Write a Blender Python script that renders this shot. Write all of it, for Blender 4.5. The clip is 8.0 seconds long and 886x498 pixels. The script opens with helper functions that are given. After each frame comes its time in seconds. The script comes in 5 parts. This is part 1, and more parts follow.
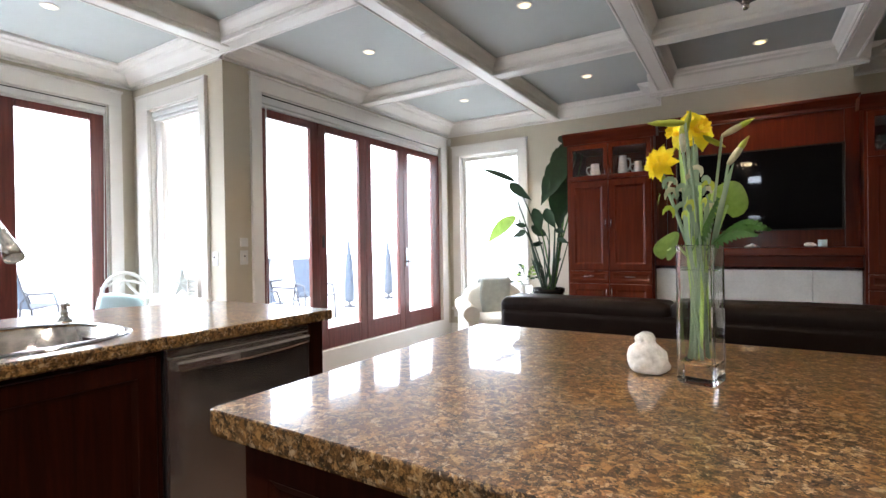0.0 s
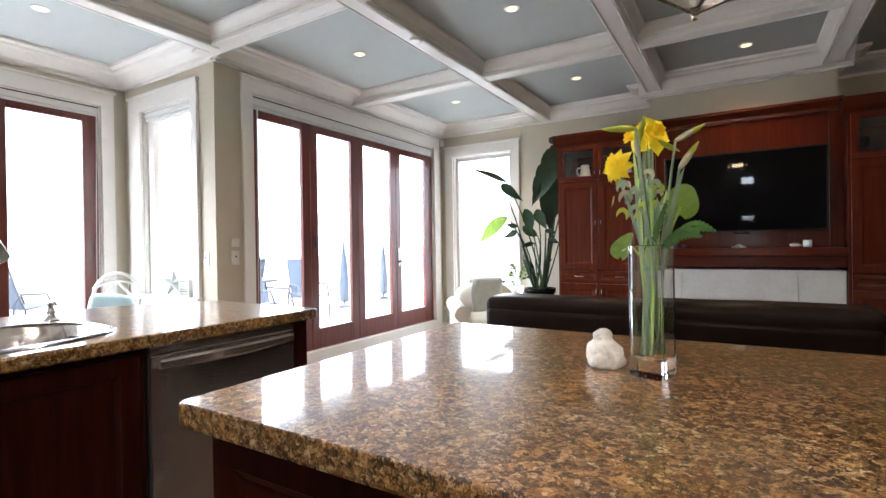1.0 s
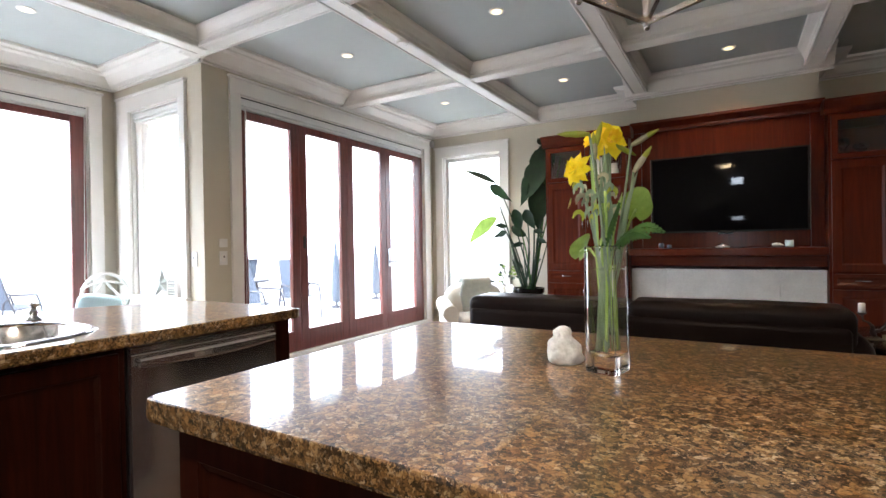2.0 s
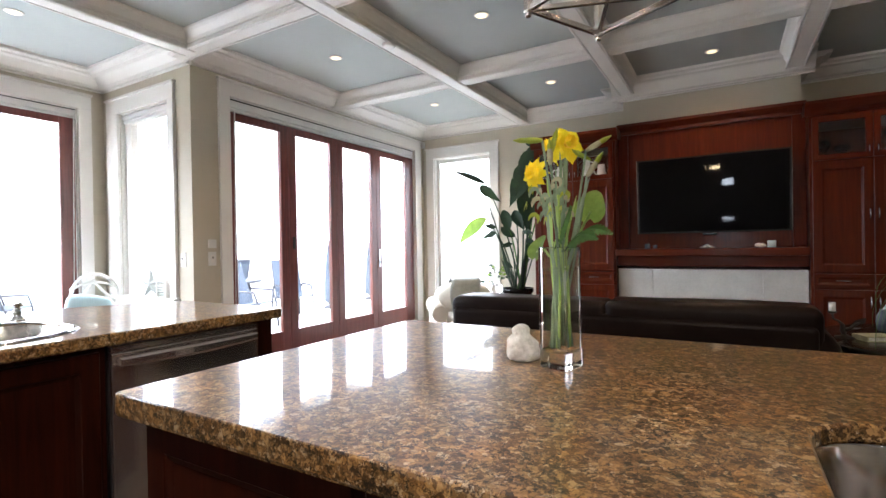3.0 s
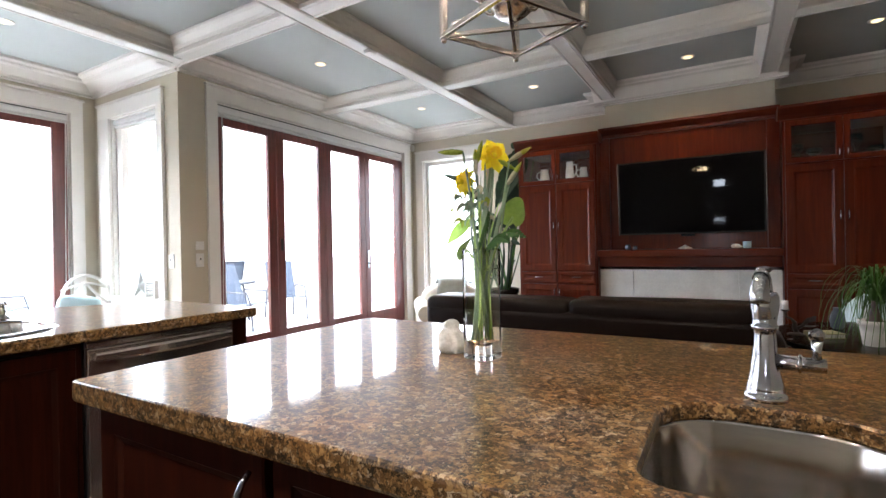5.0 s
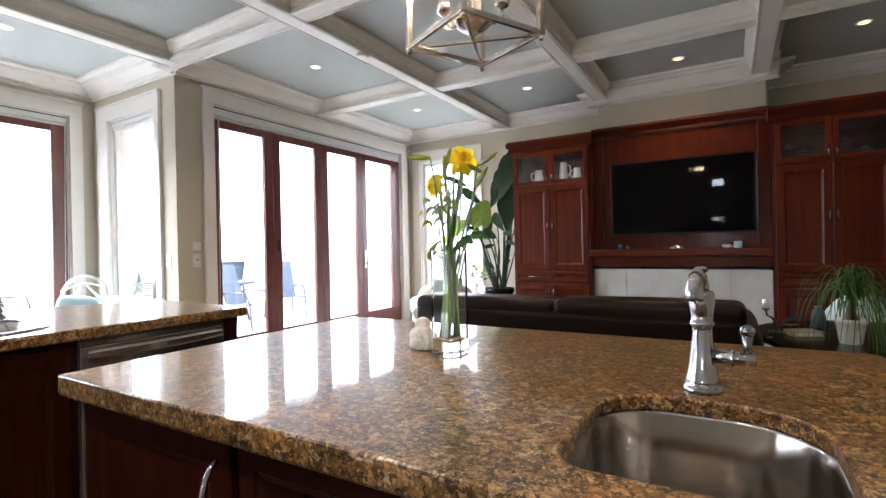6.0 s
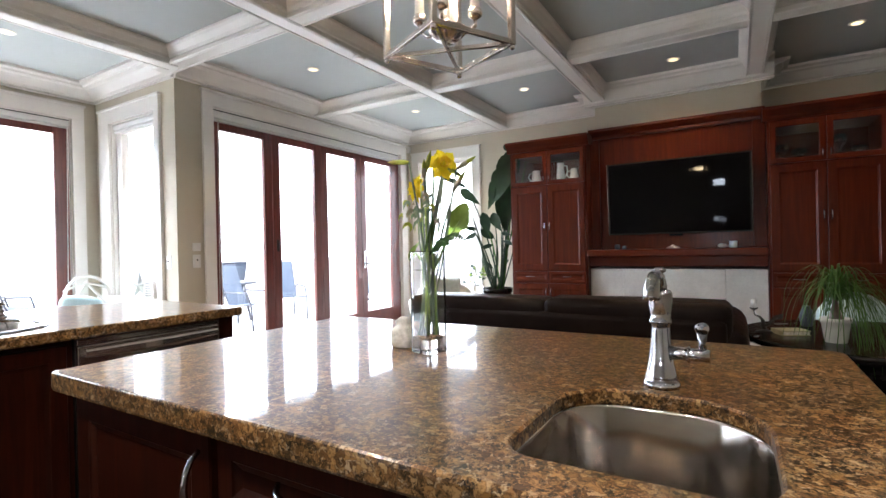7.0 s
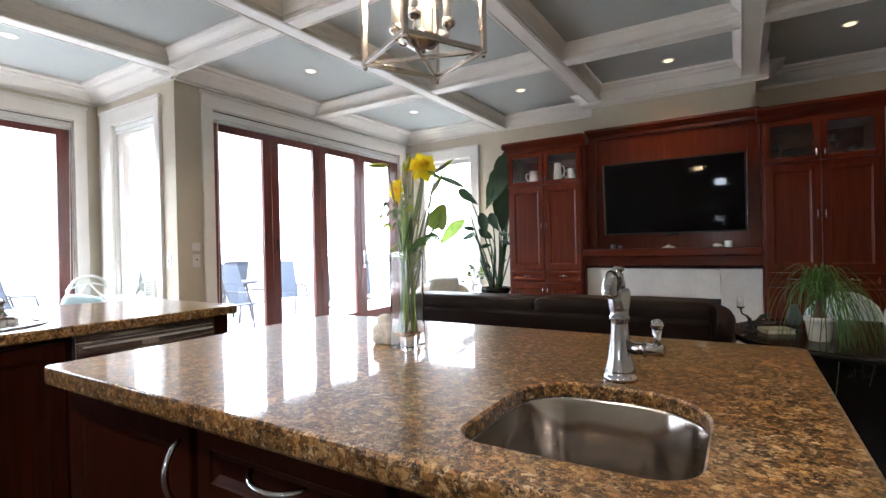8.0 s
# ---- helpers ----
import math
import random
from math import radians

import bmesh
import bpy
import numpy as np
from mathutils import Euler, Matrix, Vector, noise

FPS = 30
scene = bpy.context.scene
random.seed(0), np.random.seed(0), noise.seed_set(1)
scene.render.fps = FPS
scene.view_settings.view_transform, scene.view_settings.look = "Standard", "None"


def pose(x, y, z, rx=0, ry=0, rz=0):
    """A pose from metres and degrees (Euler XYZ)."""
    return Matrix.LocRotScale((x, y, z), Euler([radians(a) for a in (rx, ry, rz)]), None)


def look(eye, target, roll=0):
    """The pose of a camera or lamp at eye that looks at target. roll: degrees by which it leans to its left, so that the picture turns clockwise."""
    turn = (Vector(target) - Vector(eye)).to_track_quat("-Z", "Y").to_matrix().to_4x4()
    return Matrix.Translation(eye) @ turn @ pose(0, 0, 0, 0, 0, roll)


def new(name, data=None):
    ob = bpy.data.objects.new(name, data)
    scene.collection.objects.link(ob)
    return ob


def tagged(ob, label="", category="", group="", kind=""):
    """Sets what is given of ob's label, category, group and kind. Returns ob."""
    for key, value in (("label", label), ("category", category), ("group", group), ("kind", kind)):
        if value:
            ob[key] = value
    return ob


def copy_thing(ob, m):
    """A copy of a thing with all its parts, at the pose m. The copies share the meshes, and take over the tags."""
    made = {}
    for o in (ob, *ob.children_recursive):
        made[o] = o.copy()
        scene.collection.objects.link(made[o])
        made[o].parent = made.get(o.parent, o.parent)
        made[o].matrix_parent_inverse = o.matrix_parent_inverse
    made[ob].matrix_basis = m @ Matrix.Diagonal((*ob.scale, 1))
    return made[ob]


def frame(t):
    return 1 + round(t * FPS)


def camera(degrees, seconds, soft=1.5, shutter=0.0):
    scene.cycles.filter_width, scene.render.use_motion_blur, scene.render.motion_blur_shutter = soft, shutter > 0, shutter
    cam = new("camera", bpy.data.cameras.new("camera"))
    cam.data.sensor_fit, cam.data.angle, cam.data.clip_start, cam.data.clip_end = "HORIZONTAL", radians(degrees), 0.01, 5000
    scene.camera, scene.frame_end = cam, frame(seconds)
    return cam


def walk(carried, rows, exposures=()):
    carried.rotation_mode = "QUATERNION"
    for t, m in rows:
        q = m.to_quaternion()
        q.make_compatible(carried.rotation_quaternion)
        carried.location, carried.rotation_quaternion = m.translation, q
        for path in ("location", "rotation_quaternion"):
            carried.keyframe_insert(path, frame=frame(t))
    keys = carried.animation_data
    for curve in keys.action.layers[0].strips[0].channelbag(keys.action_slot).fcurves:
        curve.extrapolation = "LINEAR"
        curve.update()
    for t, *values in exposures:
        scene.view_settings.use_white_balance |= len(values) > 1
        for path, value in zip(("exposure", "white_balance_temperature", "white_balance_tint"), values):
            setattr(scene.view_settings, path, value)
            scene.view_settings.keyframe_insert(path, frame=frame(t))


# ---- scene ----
cam = camera(84.8, 8.0)
PATH = [
    (0, (0.066, 0.061, 1.198), (-0.987, 1.761, 1.186), -0.9),
    (0.5, (0.099, 0.062, 1.197), (-0.949, 1.766, 1.185), -1.0),
    (1, (0.143, 0.063, 1.197), (-0.902, 1.768, 1.186), -0.9),
    (1.5, (0.178, 0.065, 1.197), (-0.859, 1.775, 1.186), -0.9),
    (3, (0.301, 0.068, 1.198), (-0.713, 1.792, 1.188), -1.0),
    (3.5, (0.341, 0.067, 1.198), (-0.67, 1.792, 1.189), -1.0),
    (4, (0.38, 0.064, 1.199), (-0.631, 1.79, 1.191), -1.1),
    (4.5, (0.432, 0.062, 1.197), (-0.58, 1.787, 1.191), -1.1),
    (6, (0.581, 0.055, 1.199), (-0.442, 1.774, 1.193), -1.2),
    (6.5, (0.617, 0.053, 1.2), (-0.411, 1.769, 1.194), -1.3),
    (7, (0.654, 0.051, 1.201), (-0.381, 1.762, 1.195), -1.3),
    (7.5, (0.694, 0.049, 1.201), (-0.348, 1.757, 1.194), -1.3),
    (8, (0.733, 0.047, 1.2), (-0.315, 1.751, 1.193), -1.3),
]
walk(cam, [(t, look(eye, target, roll)) for t, eye, target, roll in PATH], exposures=[(0.0, 1.60, 5920, 12)])

# ---- world, sun, large lights ----
world = bpy.data.worlds.new("world")
scene.world = world
world.use_nodes = True
wn = world.node_tree.nodes
sky = wn.new("ShaderNodeTexSky")
sky.sky_type, sky.sun_disc = "NISHITA", False
sky.sun_elevation, sky.sun_rotation, sky.dust_density = radians(40), radians(-70), 5.0
wn["Background"].inputs["Strength"].default_value = 0.12
world.node_tree.links.new(sky.outputs[0], wn["Background"].inputs["Color"])

sun = bpy.data.lights.new("sun", "SUN")
sun.energy, sun.angle, sun.color = 1.2, radians(15), (1.0, 0.96, 0.9)
new("sun", sun).matrix_world = look((-6, 3, 8), (-2, 2, 0))


def window_light(name, x, y, z, wide, high, target, watts, tint=(0.88, 0.95, 1.0)):
    lamp = bpy.data.lights.new(name, "AREA")
    lamp.shape, lamp.size, lamp.size_y, lamp.energy, lamp.color = "RECTANGLE", wide, high, watts, tint
    new(name, lamp).matrix_world = look((x, y, z), target)


# the bright sky above the terrace, standing over the openings
window_light("bifold_sky", -6.2, 4.2, 4.6, 4.5, 3.0, (-2.2, 4.0, 0.4), 900)
window_light("garden_door_sky", -7.4, 0.0, 4.4, 5.0, 3.0, (-3.4, 0.2, 0.4), 720)
window_light("corner_window_sky", -3.0, 8.6, 4.8, 2.5, 2.5, (-2.4, 4.4, 0.4), 260)
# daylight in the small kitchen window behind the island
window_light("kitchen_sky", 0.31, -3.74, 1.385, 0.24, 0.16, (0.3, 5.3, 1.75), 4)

# ---- materials ----


def nodes_of(m):
    m.use_nodes = True
    n, l = m.node_tree.nodes, m.node_tree.links
    return n, l, n["Principled BSDF"]


def coords(n, l, scale=(1, 1, 1), kind="Object", turn=(0, 0, 0)):
    tc, mp = n.new("ShaderNodeTexCoord"), n.new("ShaderNodeMapping")
    mp.inputs["Scale"].default_value = scale
    mp.inputs["Rotation"].default_value = turn
    l.new(tc.outputs[kind], mp.inputs["Vector"])
    return mp.outputs["Vector"]


def ramp(n, l, fac, stops):
    r = n.new("ShaderNodeValToRGB")
    r.color_ramp.elements[0].position, r.color_ramp.elements[1].position = stops[0][0], stops[-1][0]
    for p, c in stops[1:-1]:
        r.color_ramp.elements.new(p)
    for e, (p, c) in zip(r.color_ramp.elements, stops):
        e.color = (*c, 1)
    l.new(fac, r.inputs["Fac"])
    return r.outputs["Color"]


def noise_tex(n, l, vec, scale, detail=4, rough=0.55, distort=0.0):
    t = n.new("ShaderNodeTexNoise")
    t.inputs["Scale"].default_value, t.inputs["Detail"].default_value = scale, detail
    t.inputs["Roughness"].default_value, t.inputs["Distortion"].default_value = rough, distort
    l.new(vec, t.inputs["Vector"])
    return t.outputs["Fac"]


def bumped(n, l, bsdf, height, strength, distance=0.002):
    b = n.new("ShaderNodeBump")
    b.inputs["Strength"].default_value, b.inputs["Distance"].default_value = strength, distance
    l.new(height, b.inputs["Height"])
    l.new(b.outputs["Normal"], bsdf.inputs["Normal"])


def varied(name, dark, light, scale=8.0, rough=0.5, metal=0.0, bump=0.1, stretch=(1, 1, 1), fine=90.0, rough_var=0.1, coat=0.0,
           sheen=0.0, trans=0.0, subsurf=0.0):
    """A surface with variation at two scales: broad tone and fine grain."""
    m = bpy.data.materials.new(name)
    n, l, b = nodes_of(m)
    v = coords(n, l, stretch)
    broad, small = noise_tex(n, l, v, scale, 5), noise_tex(n, l, v, fine, 3)
    mix = n.new("ShaderNodeMath")
    mix.operation = "MULTIPLY_ADD"
    mix.inputs[1].default_value = 0.35
    l.new(small, mix.inputs[0])
    half = n.new("ShaderNodeMath")
    half.operation, half.inputs[1].default_value = "MULTIPLY", 0.65
    l.new(broad, half.inputs[0])
    l.new(half.outputs[0], mix.inputs[2])
    l.new(ramp(n, l, mix.outputs[0], [(0.3, dark), (0.7, light)]), b.inputs["Base Color"])
    r = n.new("ShaderNodeMapRange")
    r.inputs["To Min"].default_value, r.inputs["To Max"].default_value = max(0.0, rough - rough_var), min(1, rough + rough_var)
    l.new(broad, r.inputs["Value"])
    l.new(r.outputs["Result"], b.inputs["Roughness"])
    b.inputs["Metallic"].default_value = metal
    b.inputs["Coat Weight"].default_value, b.inputs["Coat Roughness"].default_value = coat, 0.12
    b.inputs["Sheen Weight"].default_value = sheen
    b.inputs["Transmission Weight"].default_value = trans
    b.inputs["Subsurface Weight"].default_value = subsurf
    if bump:
        bumped(n, l, b, small, bump)
    return m


def wood(name, dark, mid, light, along=2, rough=0.3, coat=0.12):
    """Stained wood with its grain along one axis."""
    m = bpy.data.materials.new(name)
    n, l, b = nodes_of(m)
    s = [26.0, 26.0, 26.0]
    s[along] = 1.6
    v = coords(n, l, s)
    info = n.new("ShaderNodeObjectInfo")
    shift = n.new("ShaderNodeVectorMath")
    shift.operation = "ADD"
    l.new(v, shift.inputs[0])
    l.new(info.outputs["Random"], shift.inputs[1])
    g = noise_tex(n, l, shift.outputs[0], 1.0, 6, 0.6, 1.2)
    l.new(ramp(n, l, g, [(0.28, dark), (0.5, mid), (0.74, light)]), b.inputs["Base Color"])
    b.inputs["Roughness"].default_value = rough
    b.inputs["Coat Weight"].default_value, b.inputs["Coat Roughness"].default_value = coat, 0.15
    bumped(n, l, b, g, 0.08, 0.001)
    return m


def thin(m, share):
    """Lets light through a thin petal or leaf."""
    n, l = m.node_tree.nodes, m.node_tree.links
    b, t, x = n["Principled BSDF"], n.new("ShaderNodeBsdfTranslucent"), n.new("ShaderNodeMixShader")
    l.new(b.inputs["Base Color"].links[0].from_socket, t.inputs["Color"])
    x.inputs[0].default_value = share
    l.new(b.outputs[0], x.inputs[1])
    l.new(t.outputs[0], x.inputs[2])
    l.new(x.outputs[0], n["Material Output"].inputs[0])
    return m


def granite_mat():
    """Polished brown granite: tan, peach and grey crystals in a dark ground, with broad drifts of tone."""
    m = bpy.data.materials.new("granite")
    n, l, b = nodes_of(m)
    v = coords(n, l)

    def mixed(mode, fac, a, c):
        k = n.new("ShaderNodeMixRGB")
        k.blend_type = mode
        for socket, val in zip(k.inputs, (fac, a, c)):
            if isinstance(val, float):
                socket.default_value = val
            elif isinstance(val, tuple):
                socket.default_value = (*val, 1)
            else:
                l.new(val, socket)
        return k.outputs[0]

    def warped(scale, amount):
        w = n.new("ShaderNodeTexNoise")
        w.inputs["Scale"].default_value, w.inputs["Detail"].default_value = scale, 3
        l.new(v, w.inputs["Vector"])
        off, add = n.new("ShaderNodeVectorMath"), n.new("ShaderNodeVectorMath")
        off.operation, off.inputs["Scale"].default_value = "SCALE", amount
        l.new(w.outputs["Color"], off.inputs[0])
        l.new(v, add.inputs[0])
        l.new(off.outputs[0], add.inputs[1])
        return add.outputs[0]

    def cells(vec, scale, feature):
        c = n.new("ShaderNodeTexVoronoi")
        c.feature = feature
        c.inputs["Scale"].default_value = scale
        l.new(vec, c.inputs["Vector"])
        return c

    w1, w2 = warped(80, 0.034), warped(160, 0.016)
    big, small = cells(w1, 88, "F1"), cells(w2, 190, "F1")

    def crystal(c, stops):
        sep = n.new("ShaderNodeSeparateColor")
        l.new(c.outputs["Color"], sep.inputs[0])
        return ramp(n, l, sep.outputs[0], stops)

    base = crystal(big, [(0.0, (0.060, 0.030, 0.010)), (0.2, (0.18, 0.094, 0.030)), (0.42, (0.36, 0.205, 0.068)), (0.68, (0.54, 0.335, 0.128)), (0.86, (0.60, 0.43, 0.215)), (1.0, (0.68, 0.56, 0.38))])
    grit = crystal(small, [(0.0, (0.014, 0.009, 0.005)), (0.3, (0.090, 0.048, 0.016)), (0.6, (0.32, 0.185, 0.066)), (0.85, (0.51, 0.335, 0.14)), (1.0, (0.66, 0.56, 0.40))])
    where = ramp(n, l, noise_tex(n, l, w1, 40, 5, 0.65), [(0.44, (0, 0, 0)), (0.56, (1, 1, 1))])
    col = mixed("MIX", where, base, grit)
    gap = ramp(n, l, cells(w1, 88, "DISTANCE_TO_EDGE").outputs["Distance"], [(0.0, (0.34, 0.28, 0.23)), (0.14, (1, 1, 1))])
    col = mixed("MULTIPLY", 0.85, col, gap)
    specks = ramp(n, l, noise_tex(n, l, w2, 78, 5, 0.72), [(0.39, (0.07, 0.055, 0.045)), (0.455, (1, 1, 1))])
    col = mixed("MULTIPLY", 0.92, col, specks)
    drift = ramp(n, l, noise_tex(n, l, v, 6, 5, 0.6), [(0.3, (0.56, 0.535, 0.53)), (0.52, (0.74, 0.69, 0.65)), (0.72, (0.98, 0.84, 0.71))])
    l.new(mixed("MULTIPLY", 1.0, col, drift), b.inputs["Base Color"])
    b.inputs["IOR"].default_value = 1.54
    b.inputs["Coat Weight"].default_value, b.inputs["Coat Roughness"].default_value = 0.52, 0.28
    r = n.new("ShaderNodeMapRange")
    r.inputs["To Min"].default_value, r.inputs["To Max"].default_value = 0.018, 0.06
    l.new(noise_tex(n, l, v, 5, 4), r.inputs["Value"])
    l.new(r.outputs[0], b.inputs["Roughness"])
    return m


def glass_mat(name, tint=(1, 1, 1), rough=0.0, ior=1.45):
    m = bpy.data.materials.new(name)
    n, l, b = nodes_of(m)
    b.inputs["Base Color"].default_value = (*tint, 1)
    b.inputs["Transmission Weight"].default_value, b.inputs["Roughness"].default_value, b.inputs["IOR"].default_value = 1.0, rough, ior
    return m


def pane_mat(name):
    """Thin window glass: clear with a faint gloss."""
    m = bpy.data.materials.new(name)
    m.use_nodes = True
    n, l = m.node_tree.nodes, m.node_tree.links
    n.remove(n["Principled BSDF"])
    t, g, x = n.new("ShaderNodeBsdfTransparent"), n.new("ShaderNodeBsdfGlossy"), n.new("ShaderNodeMixShader")
    g.inputs["Roughness"].default_value, x.inputs[0].default_value = 0.02, 0.05
    l.new(t.outputs[0], x.inputs[1])
    l.new(g.outputs[0], x.inputs[2])
    l.new(x.outputs[0], n["Material Output"].inputs[0])
    return m


def glow(name, colour, strength):
    m = bpy.data.materials.new(name)
    n, l, b = nodes_of(m)
    b.inputs["Base Color"].default_value = (0.8, 0.8, 0.8, 1)
    b.inputs["Emission Color"].default_value, b.inputs["Emission Strength"].default_value = (*colour, 1), strength
    return m


M = dict(
    wall=varied("wall_paint", (0.51, 0.46, 0.355), (0.56, 0.51, 0.405), 3, 0.75, bump=0.05, fine=220),
    white=varied("white_paint", (0.72, 0.695, 0.65), (0.79, 0.765, 0.72), 4, 0.4, bump=0.03, fine=160),
    blue=varied("ceiling_paint", (0.40, 0.43, 0.415), (0.44, 0.47, 0.455), 3, 0.8, bump=0.04, fine=220),
    cherry=wood("cherry_wood", (0.054, 0.0072, 0.0018), (0.076, 0.0110, 0.0026), (0.108, 0.0175, 0.0041)),
    cherry_h=wood("cherry_wood_level", (0.054, 0.0072, 0.0018), (0.076, 0.0110, 0.0026), (0.108, 0.0175, 0.0041), along=0),
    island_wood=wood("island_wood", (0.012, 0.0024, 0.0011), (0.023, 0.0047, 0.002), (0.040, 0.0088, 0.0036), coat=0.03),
    door_wood=wood("door_wood", (0.075, 0.016, 0.012), (0.13, 0.029, 0.021), (0.18, 0.046, 0.034), rough=0.32),
    floor=wood("floor_wood", (0.03, 0.016, 0.009), (0.055, 0.03, 0.017), (0.085, 0.05, 0.03), along=1, rough=0.3),
    granite=granite_mat(),
    steel=varied("brushed_steel", (0.62, 0.57, 0.55), (0.72, 0.67, 0.65), 3, 0.15, 0.93, 0, (1, 1, 6), 20, 0.03),
    sink_steel=varied("sink_steel", (0.50, 0.46, 0.43), (0.60, 0.56, 0.525), 5, 0.15, 1.0, 0, (1, 1, 8), 20, 0.04),
    chrome=varied("chrome", (0.42, 0.42, 0.445), (0.50, 0.50, 0.525), 6, 0.12, 1.0, 0, rough_var=0.03),
    nickel=varied("satin_nickel", (0.40, 0.39, 0.385), (0.52, 0.51, 0.50), 8, 0.17, 1.0, 0.02),
    leather=varied("brown_leather", (0.006, 0.0035, 0.003), (0.012, 0.0075, 0.006), 9, 0.34, 0, 0.25, fine=240),
    cream=varied("cream_fabric", (0.52, 0.49, 0.43), (0.64, 0.61, 0.54), 14, 0.9, 0, 0.3, fine=400, sheen=0.3),
    throw=varied("grey_green_throw", (0.30, 0.32, 0.29), (0.42, 0.44, 0.4), 20, 0.95, 0, 0.4, fine=300, sheen=0.4),
    stone=varied("limestone", (0.50, 0.49, 0.46), (0.66, 0.65, 0.61), 5, 0.35, 0, 0.05, fine=60),
    black=varied("black_lacquer", (0.005, 0.0045, 0.004), (0.010, 0.009, 0.008), 6, 0.24, 0, 0.02),
    dark=varied("dark_metal", (0.02, 0.018, 0.016), (0.05, 0.045, 0.04), 20, 0.45, 0.6, 0.1),
    # One black for the firebox, toe kicks, bezel and the shade above blinds.
    matte_black=varied("matte_black_finish", (0.006, 0.006, 0.006), (0.02, 0.018, 0.016), 6, 0.9),
    screen=varied("tv_screen", (0.003, 0.003, 0.004), (0.005, 0.005, 0.006), 2, 0.025, 0, 0, rough_var=0.005),
    plastic=varied("black_plastic", (0.01, 0.01, 0.011), (0.018, 0.018, 0.019), 5, 0.2),
    ceramic=varied("white_ceramic", (0.70, 0.69, 0.66), (0.80, 0.79, 0.76), 6, 0.25, 0, 0.02),
    rough_ceramic=varied("chalky_ceramic", (0.48, 0.46, 0.42), (0.80, 0.78, 0.74), 60, 0.6, 0, 0.5, fine=120),
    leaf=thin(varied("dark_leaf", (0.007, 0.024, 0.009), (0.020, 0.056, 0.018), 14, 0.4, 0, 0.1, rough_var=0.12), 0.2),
    # Pale green of the vase leaves; also paints the backlight on one plant blade.
    leaf_light=thin(varied("pale_and_backlit_leaf", (0.14, 0.24, 0.03), (0.30, 0.43, 0.08), 16, 0.45, 0, 0.1), 0.65),
    grassy=thin(varied("palm_leaf", (0.026, 0.078, 0.012), (0.075, 0.175, 0.03), 16, 0.45, 0, 0.05), 0.35),
    stem=thin(varied("flower_stem", (0.26, 0.42, 0.07), (0.48, 0.62, 0.20), 30, 0.45, 0, 0.1, (1, 1, 0.15)), 0.25),
    bluestem=thin(varied("daffodil_leaf", (0.17, 0.25, 0.15), (0.30, 0.38, 0.25), 30, 0.45, 0, 0.1, (1, 1, 0.15)), 0.42),
    petal=thin(varied("yellow_petal", (0.95, 0.76, 0.008), (0.98, 0.86, 0.03), 40, 0.5, 0, 0.15), 0.55),
    trumpet=thin(varied("trumpet_petal", (0.94, 0.62, 0.004), (0.97, 0.74, 0.012), 50, 0.5, 0, 0.2), 0.5),
    tip=thin(varied("green_bud", (0.30, 0.36, 0.03), (0.45, 0.48, 0.06), 40, 0.5, 0, 0.1), 0.3),
    bud=thin(varied("papery_bud", (0.34, 0.31, 0.20), (0.5, 0.48, 0.32), 40, 0.7, 0, 0.2), 0.3),
    glass=glass_mat("clear_glass"),
    water=glass_mat("water", (0.97, 1.0, 0.97), 0, 1.33),
    pane=pane_mat("window_glass"),
    cab_glass=pane_mat("cabinet_glass"),
    blind=varied("blind_fabric", (0.66, 0.66, 0.64), (0.74, 0.74, 0.72), 5, 0.8, 0, 0.1, fine=300),
    deck=varied("deck_boards", (0.5, 0.5, 0.48), (0.65, 0.64, 0.62), 3, 0.7, 0, 0.1, (1, 14, 1)),
    outdoor_blue=varied("blue_sling", (0.042, 0.054, 0.078), (0.07, 0.085, 0.115), 12, 0.7, 0, 0.2),
    outdoor_metal=varied("weathered_metal", (0.03, 0.03, 0.037), (0.06, 0.06, 0.07), 12, 0.5, 0.4, 0.1),
    lightblue=varied("pale_blue_cloth", (0.42, 0.58, 0.62), (0.55, 0.70, 0.73), 12, 0.9, 0, 0.3, fine=300, sheen=0.3),
    bright=glow("pale_sky_haze", (0.93, 0.965, 1.0), 2.0),
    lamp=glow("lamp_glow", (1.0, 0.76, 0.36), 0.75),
    bulb=glow("bulb_glow", (1.0, 0.74, 0.42), 90.0),
    brass=varied("antique_silver", (0.54, 0.49, 0.45), (0.68, 0.62, 0.57), 20, 0.22, 1.0, 0.05),
)

M["screen"].node_tree.nodes["Principled BSDF"].inputs["Specular IOR Level"].default_value = 0.07
M["black"].node_tree.nodes["Principled BSDF"].inputs["Specular IOR Level"].default_value = 0.14
M["leather"].node_tree.nodes["Principled BSDF"].inputs["Specular IOR Level"].default_value = 0.08
for key in ("cherry", "cherry_h", "island_wood"):
    M[key].node_tree.nodes["Principled BSDF"].inputs["Specular IOR Level"].default_value = 0.16

# ---- mesh helpers ----


def box(bm, x0, x1, y0, y1, z0, z1, bevel=0.0, segs=2):
    m = Matrix.Translation(((x0 + x1) / 2, (y0 + y1) / 2, (z0 + z1) / 2)) @ Matrix.Diagonal((x1 - x0, y1 - y0, z1 - z0, 1))
    vs = bmesh.ops.create_cube(bm, size=1, matrix=m)["verts"]
    if bevel:
        es = list({e for v in vs for e in v.link_edges})
        bmesh.ops.bevel(bm, geom=es, offset=bevel, segments=segs, affect="EDGES", profile=0.5)
    return bm


def boxes(*rows, bevel=0.0):
    bm = bmesh.new()
    for r in rows:
        box(bm, *r, bevel=bevel)
    return bm


